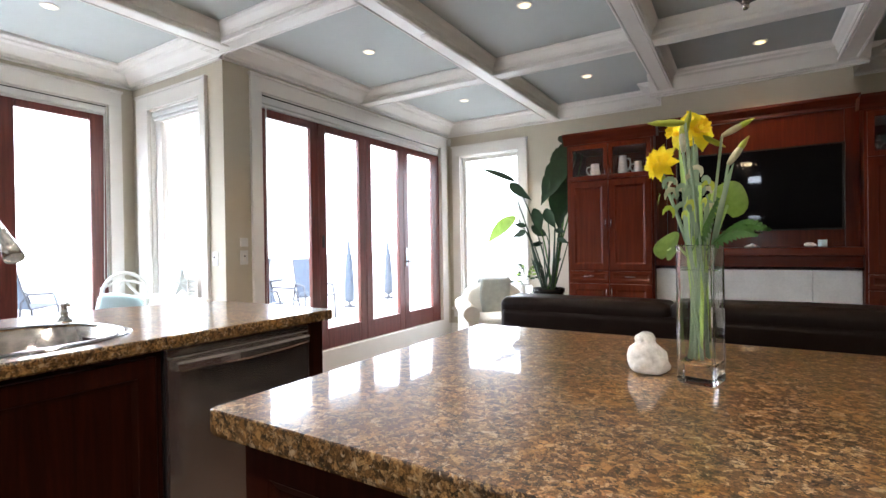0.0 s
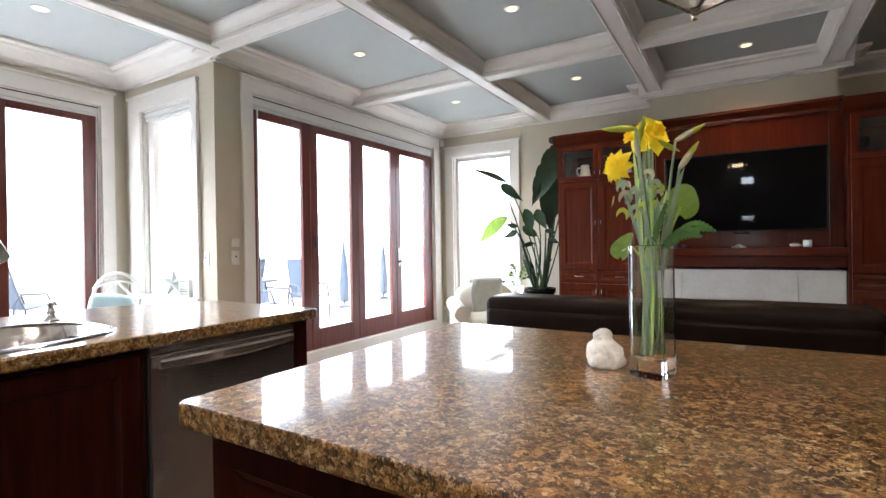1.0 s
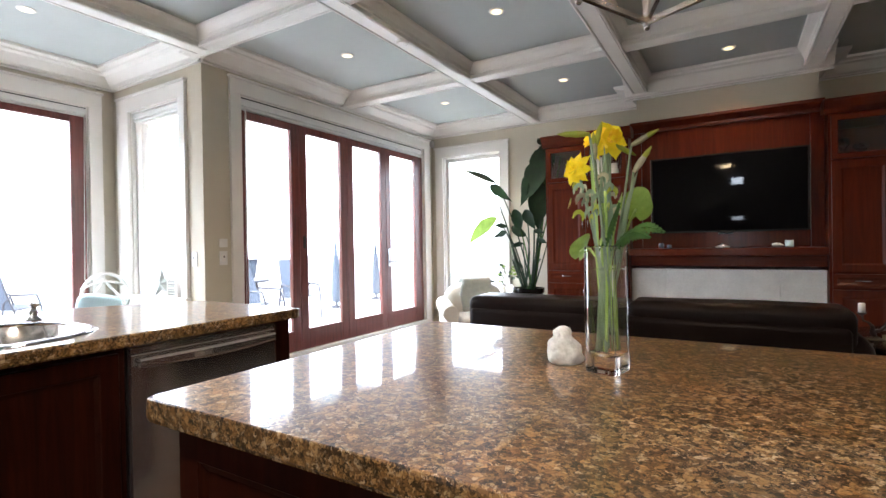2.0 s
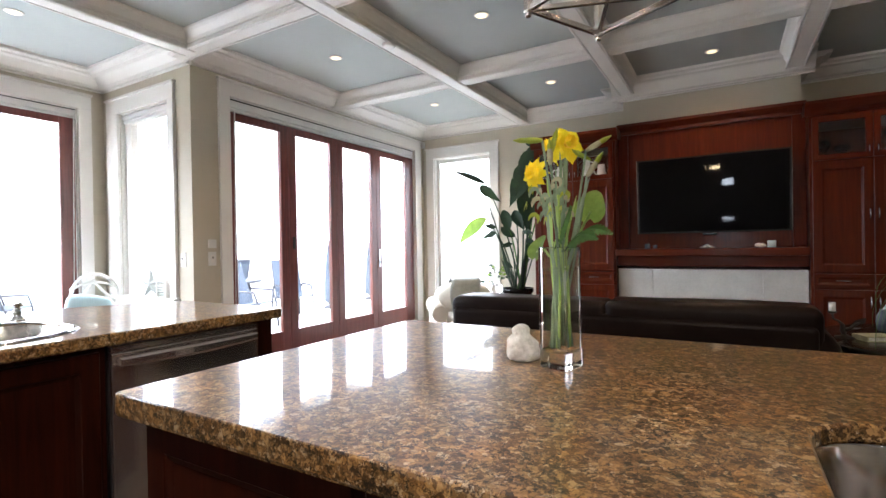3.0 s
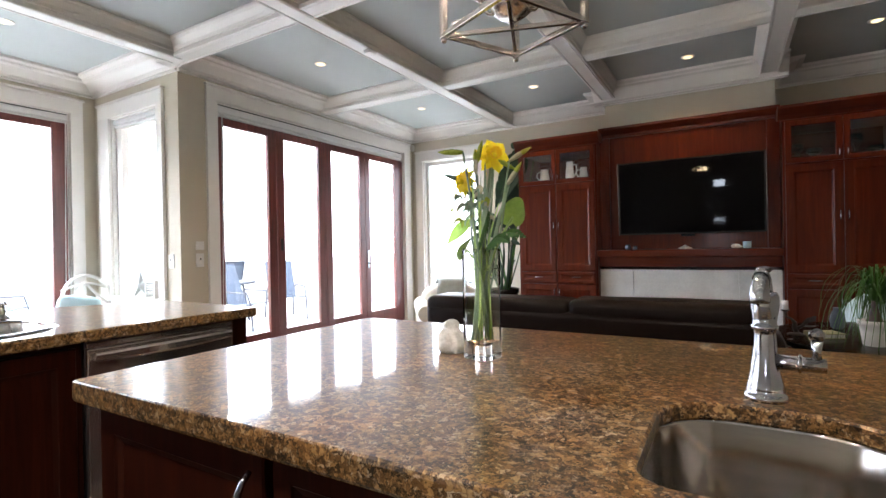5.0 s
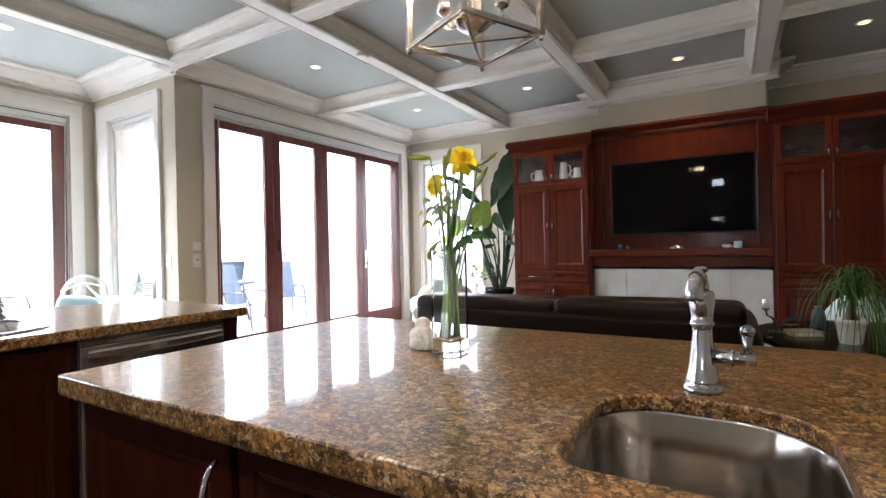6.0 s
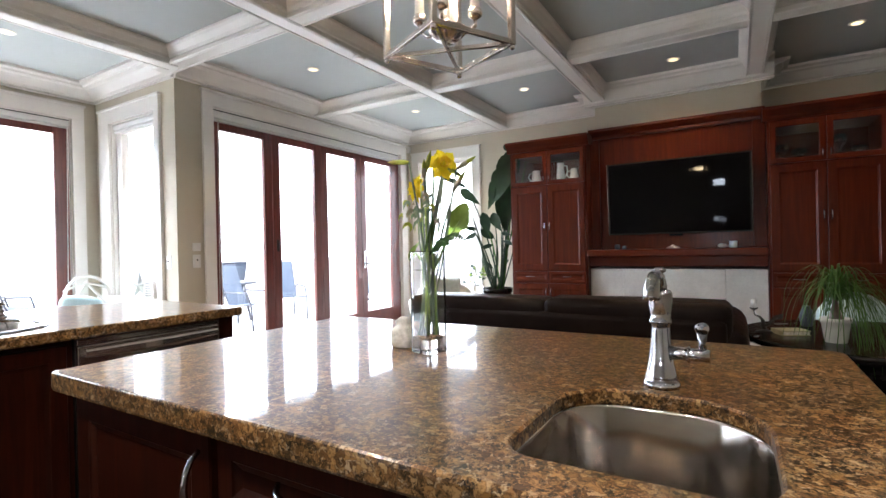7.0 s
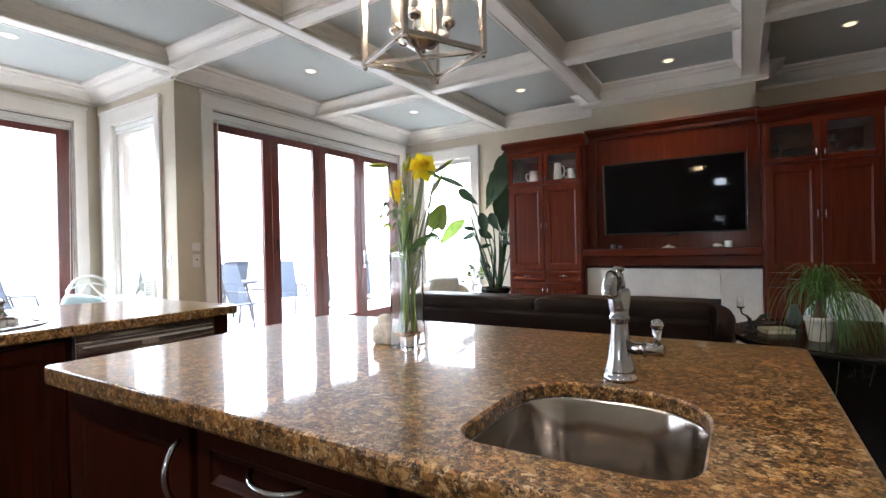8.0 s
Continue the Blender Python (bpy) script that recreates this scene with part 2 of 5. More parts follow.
def tube(bm, pts, radii, segs=10, caps=True):
    """A round tube through points, with a radius at each."""
    pts = [Vector(p) for p in pts]
    if not isinstance(radii, (list, tuple)):
        radii = [radii] * len(pts)
    rings, side = [], None
    for i, p in enumerate(pts):
        d = (pts[min(i + 1, len(pts) - 1)] - pts[max(i - 1, 0)]).normalized()
        if side is None:
            side = d.orthogonal().normalized()
        side = (side - d * side.dot(d)).normalized()
        up = d.cross(side)
        rings.append([bm.verts.new(p + radii[i] * (math.cos(a) * side + math.sin(a) * up)) for a in [2 * math.pi * k / segs for k in range(segs)]])
    for a, b in zip(rings, rings[1:]):
        for k in range(segs):
            bm.faces.new((a[k], a[(k + 1) % segs], b[(k + 1) % segs], b[k])).smooth = True
    if caps:
        bm.faces.new(rings[0][::-1])
        bm.faces.new(rings[-1])
    return bm


def lathe(bm, profile, segs=24, at=(0, 0, 0), scale=(1, 1)):
    """A turned shape from (radius, height) pairs."""
    rings = []
    for r, z in profile:
        rings.append([bm.verts.new((at[0] + scale[0] * r * math.cos(2 * math.pi * k / segs), at[1] + scale[1] * r * math.sin(2 * math.pi * k / segs), at[2] + z)) for k in range(segs)])
    for a, b in zip(rings, rings[1:]):
        for k in range(segs):
            bm.faces.new((a[k], a[(k + 1) % segs], b[(k + 1) % segs], b[k])).smooth = True
    bm.faces.new(rings[0][::-1])
    bm.faces.new(rings[-1])
    return bm


def prism(bm, outline, axis, a, b):
    """An outline of pairs pushed along an axis from a to b: axis x takes (y, z), y takes (x, z), z takes (x, y)."""
    def at(p, c):
        return {"x": (c, p[0], p[1]), "y": (p[0], c, p[1]), "z": (p[0], p[1], c)}[axis]
    lo, hi = [bm.verts.new(at(p, a)) for p in outline], [bm.verts.new(at(p, b)) for p in outline]
    n = len(outline)
    for k in range(n):
        bm.faces.new((lo[k], lo[(k + 1) % n], hi[(k + 1) % n], hi[k]))
    bm.faces.new(lo[::-1])
    bm.faces.new(hi)
    return bm


def done(bm, name, material):
    bmesh.ops.recalc_face_normals(bm, faces=bm.faces)
    me = bpy.data.meshes.new(name)
    bm.to_mesh(me)
    bm.free()
    me.materials.append(material)
    return me


def part(name, bm, material, parent, label=""):
    ob = new(name, done(bm, name, material))
    ob.parent = parent
    if label:
        ob["label"] = label
    return ob


def thing(name, at, label, category, group="", kind="", turn=0.0):
    ob = new(name)
    ob.empty_display_size = 0.05
    ob.matrix_basis = pose(*at, 0, 0, turn)
    return tagged(ob, label, category, group, kind)


def whole(name, bm, material, label, category, group="", kind="", at=None, turn=0.0):
    ob = new(name, done(bm, name, material))
    if at:
        ob.matrix_basis = pose(*at, 0, 0, turn)
    return tagged(ob, label, category, group, kind)


def structure(name, bm, material, label, category):
    return whole(name, bm, material, label, category, kind="structure")


# ---- the large structure ----
FLOOR, TOP = -0.025, 2.84           # floor and ceiling panels
BEAM, CROWN = 2.715, 2.70           # undersides of the beams and the crown
WX, WY = -3.42, 5.87                # inner faces of the bifold wall and the living room's end wall
AX, AY = -4.80, 2.42                # alcove: garden-door wall and side-window wall
# Unseen walls that close the room, set near enough to bounce light back.
EAST, BACK = 3.3, -3.7
T = 0.16                            # wall thickness

structure("floor", boxes((AX - T, EAST + T, BACK - T, WY + T, FLOOR - 0.1, FLOOR)), M["floor"], "dark stained wooden floor of the open living space", "floor")


def wall_with_hole(name, axis, face, out, lo, hi, holes, label):
    """A wall whose inner face is at `face`, thickening towards `out`, from lo to hi, with holes (a, b, z0, z1)."""
    bm = bmesh.new()
    a0, a1 = sorted((face, face + out * T))

    def put(u0, u1, z0, z1):
        if u1 - u0 > 1e-4 and z1 - z0 > 1e-4:
            box(bm, *((a0, a1, u0, u1) if axis == "x" else (u0, u1, a0, a1)), z0, z1)
    at = lo
    for h0, h1, z0, z1 in holes:
        put(at, h0, FLOOR, TOP + 0.12)
        put(h0, h1, FLOOR, z0)
        put(h0, h1, z1, TOP + 0.12)
        at = h1
    put(at, hi, FLOOR, TOP + 0.12)
    return structure(name, bm, M["wall"], label, "wall")


BIF = (2.765, 5.64, 0.20, 2.53)      # bifold opening along y and up
GAR = (-2.35, 2.205, 0.0, 2.515)      # garden door opening, widened out of view to admit daylight
SID = (-4.50, -3.71, 0.80, 2.465)    # alcove side window along x
WIN = (-3.23, -2.37, 0.35, 2.42)    # corner window along x
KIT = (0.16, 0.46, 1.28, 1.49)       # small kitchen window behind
wall_with_hole("wall_west", "x", WX, -1, AY, WY, [BIF], "beige painted wall with a wide bifold door opening")
wall_with_hole("wall_north", "y", WY, 1, WX - T, EAST, [WIN], "beige painted end wall with a tall window")
wall_with_hole("wall_alcove_west", "x", AX, -1, BACK, AY + T, [GAR], "beige painted alcove wall with a glazed garden door")
wall_with_hole("wall_alcove_north", "y", AY, 1, AX, WX - T, [SID], "beige painted return wall with a tall narrow window")
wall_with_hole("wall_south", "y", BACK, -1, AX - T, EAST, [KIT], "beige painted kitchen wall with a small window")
wall_with_hole("wall_east", "x", EAST, 1, BACK - T, WY + T, [], "beige painted wall")

structure("ceiling", boxes((AX - T, EAST + T, BACK - T, WY + T, TOP, TOP + 0.1)), M["blue"], "pale blue-grey painted ceiling panels between white beams", "ceiling")

XB = [-3.25, -1.89, -0.575, 0.825, 2.1, 3.4]        # beams that run along y
YB = [-2.9, -1.2, 0.52, 2.318, 4.07]                      # beams that run along x
BW = 0.070                                          # half a beam's width


def beam(name, lo, hi, at, axis):
    bm = bmesh.new()
    low = BEAM - (0.004 if axis == "y" else 0.0)
    half = [(BW - 0.022, low), (BW - 0.020, low + 0.007), (BW - 0.015, low + 0.007), (BW - 0.013, low - 0.002), (BW - 0.004, low - 0.004), (BW + 0.003, low + 0.002), (BW + 0.003, low + 0.014),
            (BW - 0.012, low + 0.018), (BW - 0.012, TOP - 0.088), (BW - 0.002, TOP - 0.084), (BW + 0.006, TOP - 0.062), (BW + 0.036, TOP - 0.030), (BW + 0.05, TOP - 0.022), (BW + 0.056, TOP - 0.012), (BW + 0.056, TOP + 0.002)]
    prof = half + [(-p, z) for p, z in reversed(half)]
    prism(bm, [(at + p, z) for p, z in prof], axis, lo, hi)
    structure(name, bm, M["white"], "white painted ceiling beam with moulded edges", "ceiling beam")


for x in XB:
    beam("ceiling_beam", BACK, {-0.575: 5.4, 0.825: 5.4}.get(x, WY) if x > -3 else 2.318, x, "y")
for y in YB:
    beam("ceiling_beam", AX if y < 2.2 else WX, EAST, y, "x")


def crown(name, axis, face, inward, lo, hi, base=CROWN):
    """A stepped, sloping crown moulding along a wall."""
    bm = bmesh.new()
    prof = [(0, base), (0.026, base), (0.030, base + 0.006), (0.026, base + 0.014), (0.018, base + 0.017), (0.024, base + 0.024), (0.06, base + 0.034), (0.115, TOP - 0.062), (0.13, TOP - 0.05), (0.175, TOP - 0.044), (0.185, TOP - 0.03), (0.225, TOP - 0.022), (0.23, TOP + 0.002), (0, TOP + 0.002)]
    prism(bm, [(face + inward * d, z) for d, z in prof], axis, lo, hi)
    structure(name, bm, M["white"], "white painted crown moulding", "crown moulding")


crown("crown_moulding", "y", WX, 1, AY, WY)
crown("crown_moulding", "x", WY, -1, WX, -0.62)
crown("crown_moulding", "x", WY, -1, 0.87, EAST)
crown("crown_moulding", "x", 5.38, -1, -0.72, 0.97, 2.66)
crown("crown_moulding", "y", -0.62, -1, 5.38, WY, 2.68)
crown("crown_moulding", "y", 0.87, 1, 5.38, WY, 2.68)
structure("chimney_breast", boxes((-0.62, 0.87, 5.38, WY, 2.36, TOP)), M["wall"], "beige painted chimney breast above the wooden wall unit", "wall")
crown("crown_moulding", "y", AX, 1, BACK, AY)
crown("crown_moulding", "x", AY, -1, AX, WX)


def baseboard(name, rows):
    structure(name, boxes(*rows, bevel=0.004), M["white"], "white painted baseboard", "baseboard")


baseboard("baseboard", [(WX + 0.0, WX + 0.02, AY, 2.70, FLOOR, 0.13)])
baseboard("baseboard", [(WX + 0.0, WX + 0.02, 5.78, WY, FLOOR, 0.13)])
baseboard("baseboard", [(WX + 0.02, -1.6, WY - 0.02, WY, FLOOR, 0.13)])
# the raised curb below the bifold doors
structure("door_curb", boxes((WX - T, WX + 0.03, 2.70, 5.78, FLOOR, 0.195), bevel=0.004), M["white"], "white painted raised curb below bifold doors", "curb")


def casing(name, axis, face, inward, lo, hi, z0, z1, w=0.11, depth=0.028, sill=False, w_right=None):
    """Flat white trim round an opening, with a cap on the head; the edges are the opening's."""
    t = thing(name, (0, 0, 0), "white painted flat casing round an opening", "trim", kind="structure")
    a, b = sorted((face, face + inward * depth))
    c, d = sorted((face, face + inward * (depth + 0.012)))
    w2 = w_right or w

    def put(pname, u0, u1, e, f, p0, p1):
        part(pname, boxes((e, f, u0, u1, p0, p1) if axis == "x" else (u0, u1, e, f, p0, p1), bevel=0.003), M["white"], t)
    put("side_casing", lo - w, lo, a, b, z0, z1)
    put("side_casing", hi, hi + w2, a, b, z0, z1)
    put("head_casing", lo - w, hi + w2, a, b, z1, z1 + 0.125)
    put("head_cap", lo - w - 0.012, hi + w2 + 0.012, c, d, z1 + 0.125, z1 + 0.145)
    back = sorted((face - inward * (T - 0.004), face - inward * 0.001))
    put("jamb_liner", lo, lo + 0.010, *back, z0, z1)
    put("jamb_liner", hi - 0.010, hi, *back, z0, z1)
    put("head_liner", lo + 0.010, hi - 0.010, *back, z1 - 0.010, z1)
    if sill:
        put("sill", lo - w - 0.02, hi + w2 + 0.02, *sorted((face - inward * (T - 0.004), face + inward * 0.06)), z0 - 0.03, z0 + 0.006)
        put("apron", lo - w, hi + w2, a, b, z0 - 0.13, z0 - 0.03)
    return t


casing("trim", "x", WX, 1, BIF[0], BIF[1], 0.197, BIF[3], 0.105, w_right=0.14)
casing("trim", "x", AX, 1, GAR[0], GAR[1], FLOOR, GAR[3], 0.105)
casing("trim", "y", AY, -1, SID[0], SID[1], SID[2], SID[3], 0.195, sill=True, w_right=0.087)
casing("trim", "y", WY, -1, WIN[0], WIN[1], WIN[2], WIN[3], 0.12, sill=True)
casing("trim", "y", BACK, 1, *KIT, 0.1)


def sash(name, axis, lo, hi, z0, z1, at, stiles, rails, material, label, category, pull=None, thick=0.045):
    """A glazed leaf or window: stiles and rails round one pane. stiles: widths (low, high); rails: (bottom, top)."""
    t = thing(name, (0, 0, 0), label, category, kind="structure")

    def put(pname, u0, u1, p0, p1, d, mt):
        return part(pname, boxes((at - d / 2, at + d / 2, u0, u1, p0, p1) if axis == "x" else (u0, u1, at - d / 2, at + d / 2, p0, p1), bevel=0.004 if mt is not M["pane"] else 0), mt, t)
    put("stile", lo, lo + stiles[0], z0, z1, thick, material)
    put("stile", hi - stiles[1], hi, z0, z1, thick, material)
    put("bottom_rail", lo + stiles[0], hi - stiles[1], z0, z0 + rails[0], thick - 0.004, material)
    put("top_rail", lo + stiles[0], hi - stiles[1], z1 - rails[1], z1, thick - 0.004, material)
    glass = put("pane", lo + stiles[0], hi - stiles[1], z0 + rails[0], z1 - rails[1], 0.008, M["pane"])
    glass.visible_shadow = False
    return t


EDGES = [2.765, 3.436, 4.124, 4.817, 5.64]
PANES = [(2.838, 3.337), (3.535, 4.022), (4.226, 4.72), (4.914, 5.446)]
for k in range(4):
    a, b, (g0, g1) = EDGES[k] + (0.011 if k == 0 else 0.002), EDGES[k + 1] - (0.011 if k == 3 else 0.002), PANES[k]
    d = sash(f"door_{k + 1}", "x", a, b, 0.2, 2.41, WX - 0.035, (g0 - a, b - g1), (0.2, 0.07), M["door_wood"], "mahogany-framed glass leaf of a closed bifold door", "door")
    if k == 3:
        bm = bmesh.new()
        tube(bm, [(WX - 0.01, 4.86, 1.02), (WX + 0.05, 4.86, 1.02), (WX + 0.055, 4.96, 1.02)], 0.009)
        part("handle", bm, M["chrome"], d, "chrome lever handle")
        part("lock_plate", boxes((WX - 0.014, WX - 0.004, 4.842, 4.878, 0.96, 1.18), bevel=0.002), M["chrome"], d)
    if k == 1:
        part("flush_bolt", boxes((WX - 0.014, WX - 0.002, 3.47, 3.50, 1.2, 1.32), bevel=0.002), M["dark"], d)

sash("door_5", "x", 1.43, 2.194, 0.02, 2.42, AX - 0.035, (0.115, 0.125), (0.2, 0.06), M["door_wood"], "mahogany-framed glass garden door", "door")
# Leaves after the first are unseen, added to let more daylight in.
for k, (y0, y1) in enumerate(((0.63, 1.428), (-0.16, 0.628), (-0.95, -0.162), (-1.74, -0.952), (-2.339, -1.742))):
    sash(f"door_{k + 6}", "x", y0, y1, 0.02, 2.41, AX - 0.035, (0.1, 0.1), (0.2, 0.06), M["door_wood"], "mahogany-framed glass garden door", "door")
sash("window_1", "y", SID[0] + 0.011, SID[1] - 0.011, SID[2] + 0.007, SID[3] - 0.011, AY + 0.06, (0.10, 0.03), (0.05, 0.05), M["white"], "white-framed tall narrow window", "window")
sash("window_2", "y", WIN[0] + 0.011, WIN[1] - 0.011, WIN[2] + 0.007, WIN[3] - 0.011, WY + 0.08, (0.04, 0.04), (0.05, 0.05), M["white"], "white-framed tall window", "window")
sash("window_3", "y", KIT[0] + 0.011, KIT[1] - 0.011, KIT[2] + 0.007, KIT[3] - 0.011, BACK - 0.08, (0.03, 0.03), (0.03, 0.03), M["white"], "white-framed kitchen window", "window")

# ---- outside ----
structure("ground", boxes((-200, AX - T - 0.01, -200, 200, -0.3, -0.06), (AX - T - 0.01, WX - T - 0.002, AY + T + 0.002, 200, -0.3, -0.06), (WX - T - 0.002, 200, WY + T + 0.002, 200, -0.3, -0.06),
                          (AX - T - 0.01, 200, -200, BACK - T - 0.002, -0.3, -0.06), (EAST + T + 0.002, 200, BACK - T, WY + T, -0.3, -0.06)), M["deck"], "pale bleached outdoor terrace and ground", "ground")
for nm, bb in (("backdrop", (-60.5, -60, -60, 80, -1, 60)), ("backdrop", (-60, 80, 80, 80.5, -1, 60)), ("backdrop", (-60, 80, -60.5, -60, -1, 60))):
    structure(nm, boxes(bb), M["bright"], "bright white overcast haze beyond the windows", "backdrop")
# ---- countertops ----
IT, PT = 0.943, 0.932               # tops of the island and the peninsula


def rounded(x0, x1, y0, y1, radii, steps=8):
    """The outline of a rounded rectangle; radii for the corners x1y1, x0y1, x0y0, x1y0."""
    out = []
    for (cx, cy, sx, sy), r, a0 in zip(((x1, y1, -1, -1), (x0, y1, 1, -1), (x0, y0, 1, 1), (x1, y0, -1, 1)), radii, (0, 90, 180, 270)):
        for k in range(steps + 1):
            a = radians(a0 + 90 * k / steps)
            out.append((cx + sx * r + r * math.cos(a), cy + sy * r + r * math.sin(a)))
    return out


def cast(outline, c, a):
    """Where a ray from c at the angle a leaves a closed outline."""
    dx, dy, best = math.cos(a), math.sin(a), 0.0
    for (x0, y0), (x1, y1) in zip(outline, outline[1:] + outline[:1]):
        ex, ey = x1 - x0, y1 - y0
        den = dx * ey - dy * ex
        if abs(den) < 1e-12:
            continue
        t = ((x0 - c[0]) * ey - (y0 - c[1]) * ex) / den
        u = ((x0 - c[0]) * dy - (y0 - c[1]) * dx) / den
        if t > 0 and -1e-9 <= u <= 1 + 1e-9:
            best = max(best, t)
    return best


def slab_with_hole(outer, inner, c, top, thick):
    """A stone slab with eased edges, with a hole; both outlines are seen whole from c."""
    angles = sorted({round(math.atan2(y - c[1], x - c[0]), 5) for x, y in outer + inner})
    bm, rings = bmesh.new(), []
    for outline, inset, z in ((inner, 0.0, top - min(thick, 0.024)), (inner, 0.0, top - 0.004), (inner, 0.004, top), (outer, -0.007, top), (outer, -0.002, top - 0.003), (outer, 0.0, top - 0.009),
                              (outer, 0.0, top - thick + 0.006), (outer, -0.006, top - thick)):
        ring = []
        for a in angles:
            d = cast(outline, c, a) + inset
            ring.append(bm.verts.new((c[0] + d * math.cos(a), c[1] + d * math.sin(a), z)))
        rings.append(ring)
    n = len(angles)
    for p, q in zip(rings, rings[1:] + rings[:1]):
        for k in range(n):
            bm.faces.new((p[k], p[(k + 1) % n], q[(k + 1) % n], q[k]))
    return bm


def basin(outline, c, z_top, depth, rim=0.0, wall_in=0.012):
    """A pressed steel sink bowl with a rolled bottom edge; outline is its mouth."""
    angles = [2 * math.pi * k / 72 for k in range(72)]
    bm, rings = bmesh.new(), []
    levels = [(0.012 + rim, z_top), (rim, z_top), (0.0, z_top - 0.006), (-wall_in, z_top - depth + 0.05), (-wall_in - 0.012, z_top - depth + 0.018), (-wall_in - 0.04, z_top - depth + 0.003), (-0.11, z_top - depth - 0.003)]
    for inset, z in levels:
        rings.append([bm.verts.new((c[0] + max(0.02, cast(outline, c, a) + inset) * math.cos(a), c[1] + max(0.02, cast(outline, c, a) + inset) * math.sin(a), z)) for a in angles])
    for p, q in zip(rings, rings[1:]):
        for k in range(72):
            bm.faces.new((p[k], p[(k + 1) % 72], q[(k + 1) % 72], q[k])).smooth = True
    bm.faces.new(rings[-1])
    return bm


island_outer = rounded(-0.673, 0.862, 0.522, 1.47, (0.03, 0.02, 0.012, 0.016), 4)
sink_mouth = rounded(0.390, 0.692, 0.612, 0.94, (0.12, 0.10, 0.05, 0.06))
SC = (0.545, 0.765)
whole("island_countertop", slab_with_hole(island_outer, sink_mouth, SC, IT, 0.042), M["granite"], "polished brown speckled granite countertop on the island", "countertop")
s = thing("prep_sink", (SC[0], SC[1], IT - 0.24), "brushed stainless steel undermount prep sink in granite", "sink")
part("bowl", basin([(x - SC[0], y - SC[1]) for x, y in sink_mouth], (0, 0), 0.24 - 0.025, 0.20, 0.004, 0.004), M["sink_steel"], s)
bm = bmesh.new()
lathe(bm, [(0.045, 0.004), (0.045, 0.010), (0.036, 0.012), (0.034, 0.006), (0.01, 0.006)], 24)
part("drain", bm, M["chrome"], s, "round chrome drain ring")


def bow_handle(bm, a, b, out, r=0.006, lift=0.03):
    """A bowed bar pull from a to b that stands out along `out`."""
    a, b, out = Vector(a), Vector(b), Vector(out)
    pts = [a + (b - a) * (k / 10) + out * lift * (math.sin(math.pi * k / 10) ** 0.6) for k in range(11)]
    return tube(bm, pts, [r * (0.75 + 0.35 * math.sin(math.pi * k / 10)) for k in range(11)], 8)


def panel_front(bm, axis, face, out, u0, u1, z0, z1, stile=0.055, thick=0.02, recess=0.009, mould=0.016, fill=True):
    """A framed cabinet front in one piece: a flat frame, a sloping inner moulding and a recessed panel (or an open middle)."""
    steps = [(0.0, 0.0), (0.0, thick - 0.003), (0.003, thick), (stile, thick), (stile + 0.003, thick - 0.003), (stile + mould, thick - recess)]
    if not fill:
        steps = [(0.0, 0.0), (0.0, thick - 0.003), (0.003, thick), (stile - 0.006, thick), (stile, thick - 0.006), (stile, 0.0)]
    rings = []
    for d, h in steps:
        ring = []
        for u, z in ((u0 + d, z0 + d), (u1 - d, z0 + d), (u1 - d, z1 - d), (u0 + d, z1 - d)):
            c3 = face + out * h
            ring.append(bm.verts.new((c3, u, z) if axis == "x" else (u, c3, z)))
        rings.append(ring)
    for p, q in zip(rings, rings[1:] + ([] if fill else rings[:1])):
        for k in range(4):
            bm.faces.new((p[k], p[(k + 1) % 4], q[(k + 1) % 4], q[k]))
    if fill:
        bm.faces.new(rings[-1])
        bm.faces.new(rings[0][::-1])
    return bm


# island cabinet, its long front towards the kitchen
c = thing("island_cabinet", (0, 0, FLOOR), "dark cherry wood island cabinet under granite", "cabinet")
ZT = IT - 0.042 - FLOOR
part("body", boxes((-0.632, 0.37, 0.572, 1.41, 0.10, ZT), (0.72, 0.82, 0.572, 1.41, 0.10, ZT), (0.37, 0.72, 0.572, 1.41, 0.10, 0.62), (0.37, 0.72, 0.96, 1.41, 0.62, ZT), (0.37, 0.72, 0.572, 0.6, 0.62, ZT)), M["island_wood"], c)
part("toe_kick", boxes((-0.56, 0.78, 0.65, 1.36, 0, 0.10)), M["matte_black"], c)
XS = [-0.632, -0.120, 0.335, 0.82]
for k in range(3):
    x0, x1 = XS[k] + 0.012, XS[k + 1] - 0.008
    if k != 1:
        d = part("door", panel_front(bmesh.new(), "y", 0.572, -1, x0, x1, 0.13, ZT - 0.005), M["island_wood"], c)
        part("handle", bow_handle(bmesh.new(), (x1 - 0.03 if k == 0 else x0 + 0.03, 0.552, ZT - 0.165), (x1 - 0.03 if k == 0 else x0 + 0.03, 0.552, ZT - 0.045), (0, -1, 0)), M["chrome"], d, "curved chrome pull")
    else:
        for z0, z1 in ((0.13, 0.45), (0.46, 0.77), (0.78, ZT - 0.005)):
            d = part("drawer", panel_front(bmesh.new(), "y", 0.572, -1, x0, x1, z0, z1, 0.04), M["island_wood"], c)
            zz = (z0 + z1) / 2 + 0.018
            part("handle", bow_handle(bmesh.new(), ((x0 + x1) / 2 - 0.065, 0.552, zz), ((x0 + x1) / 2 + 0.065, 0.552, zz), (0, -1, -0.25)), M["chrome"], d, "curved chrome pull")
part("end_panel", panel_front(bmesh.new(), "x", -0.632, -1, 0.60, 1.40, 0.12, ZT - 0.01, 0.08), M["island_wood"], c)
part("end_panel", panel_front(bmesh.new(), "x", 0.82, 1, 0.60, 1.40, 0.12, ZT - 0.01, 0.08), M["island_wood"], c)

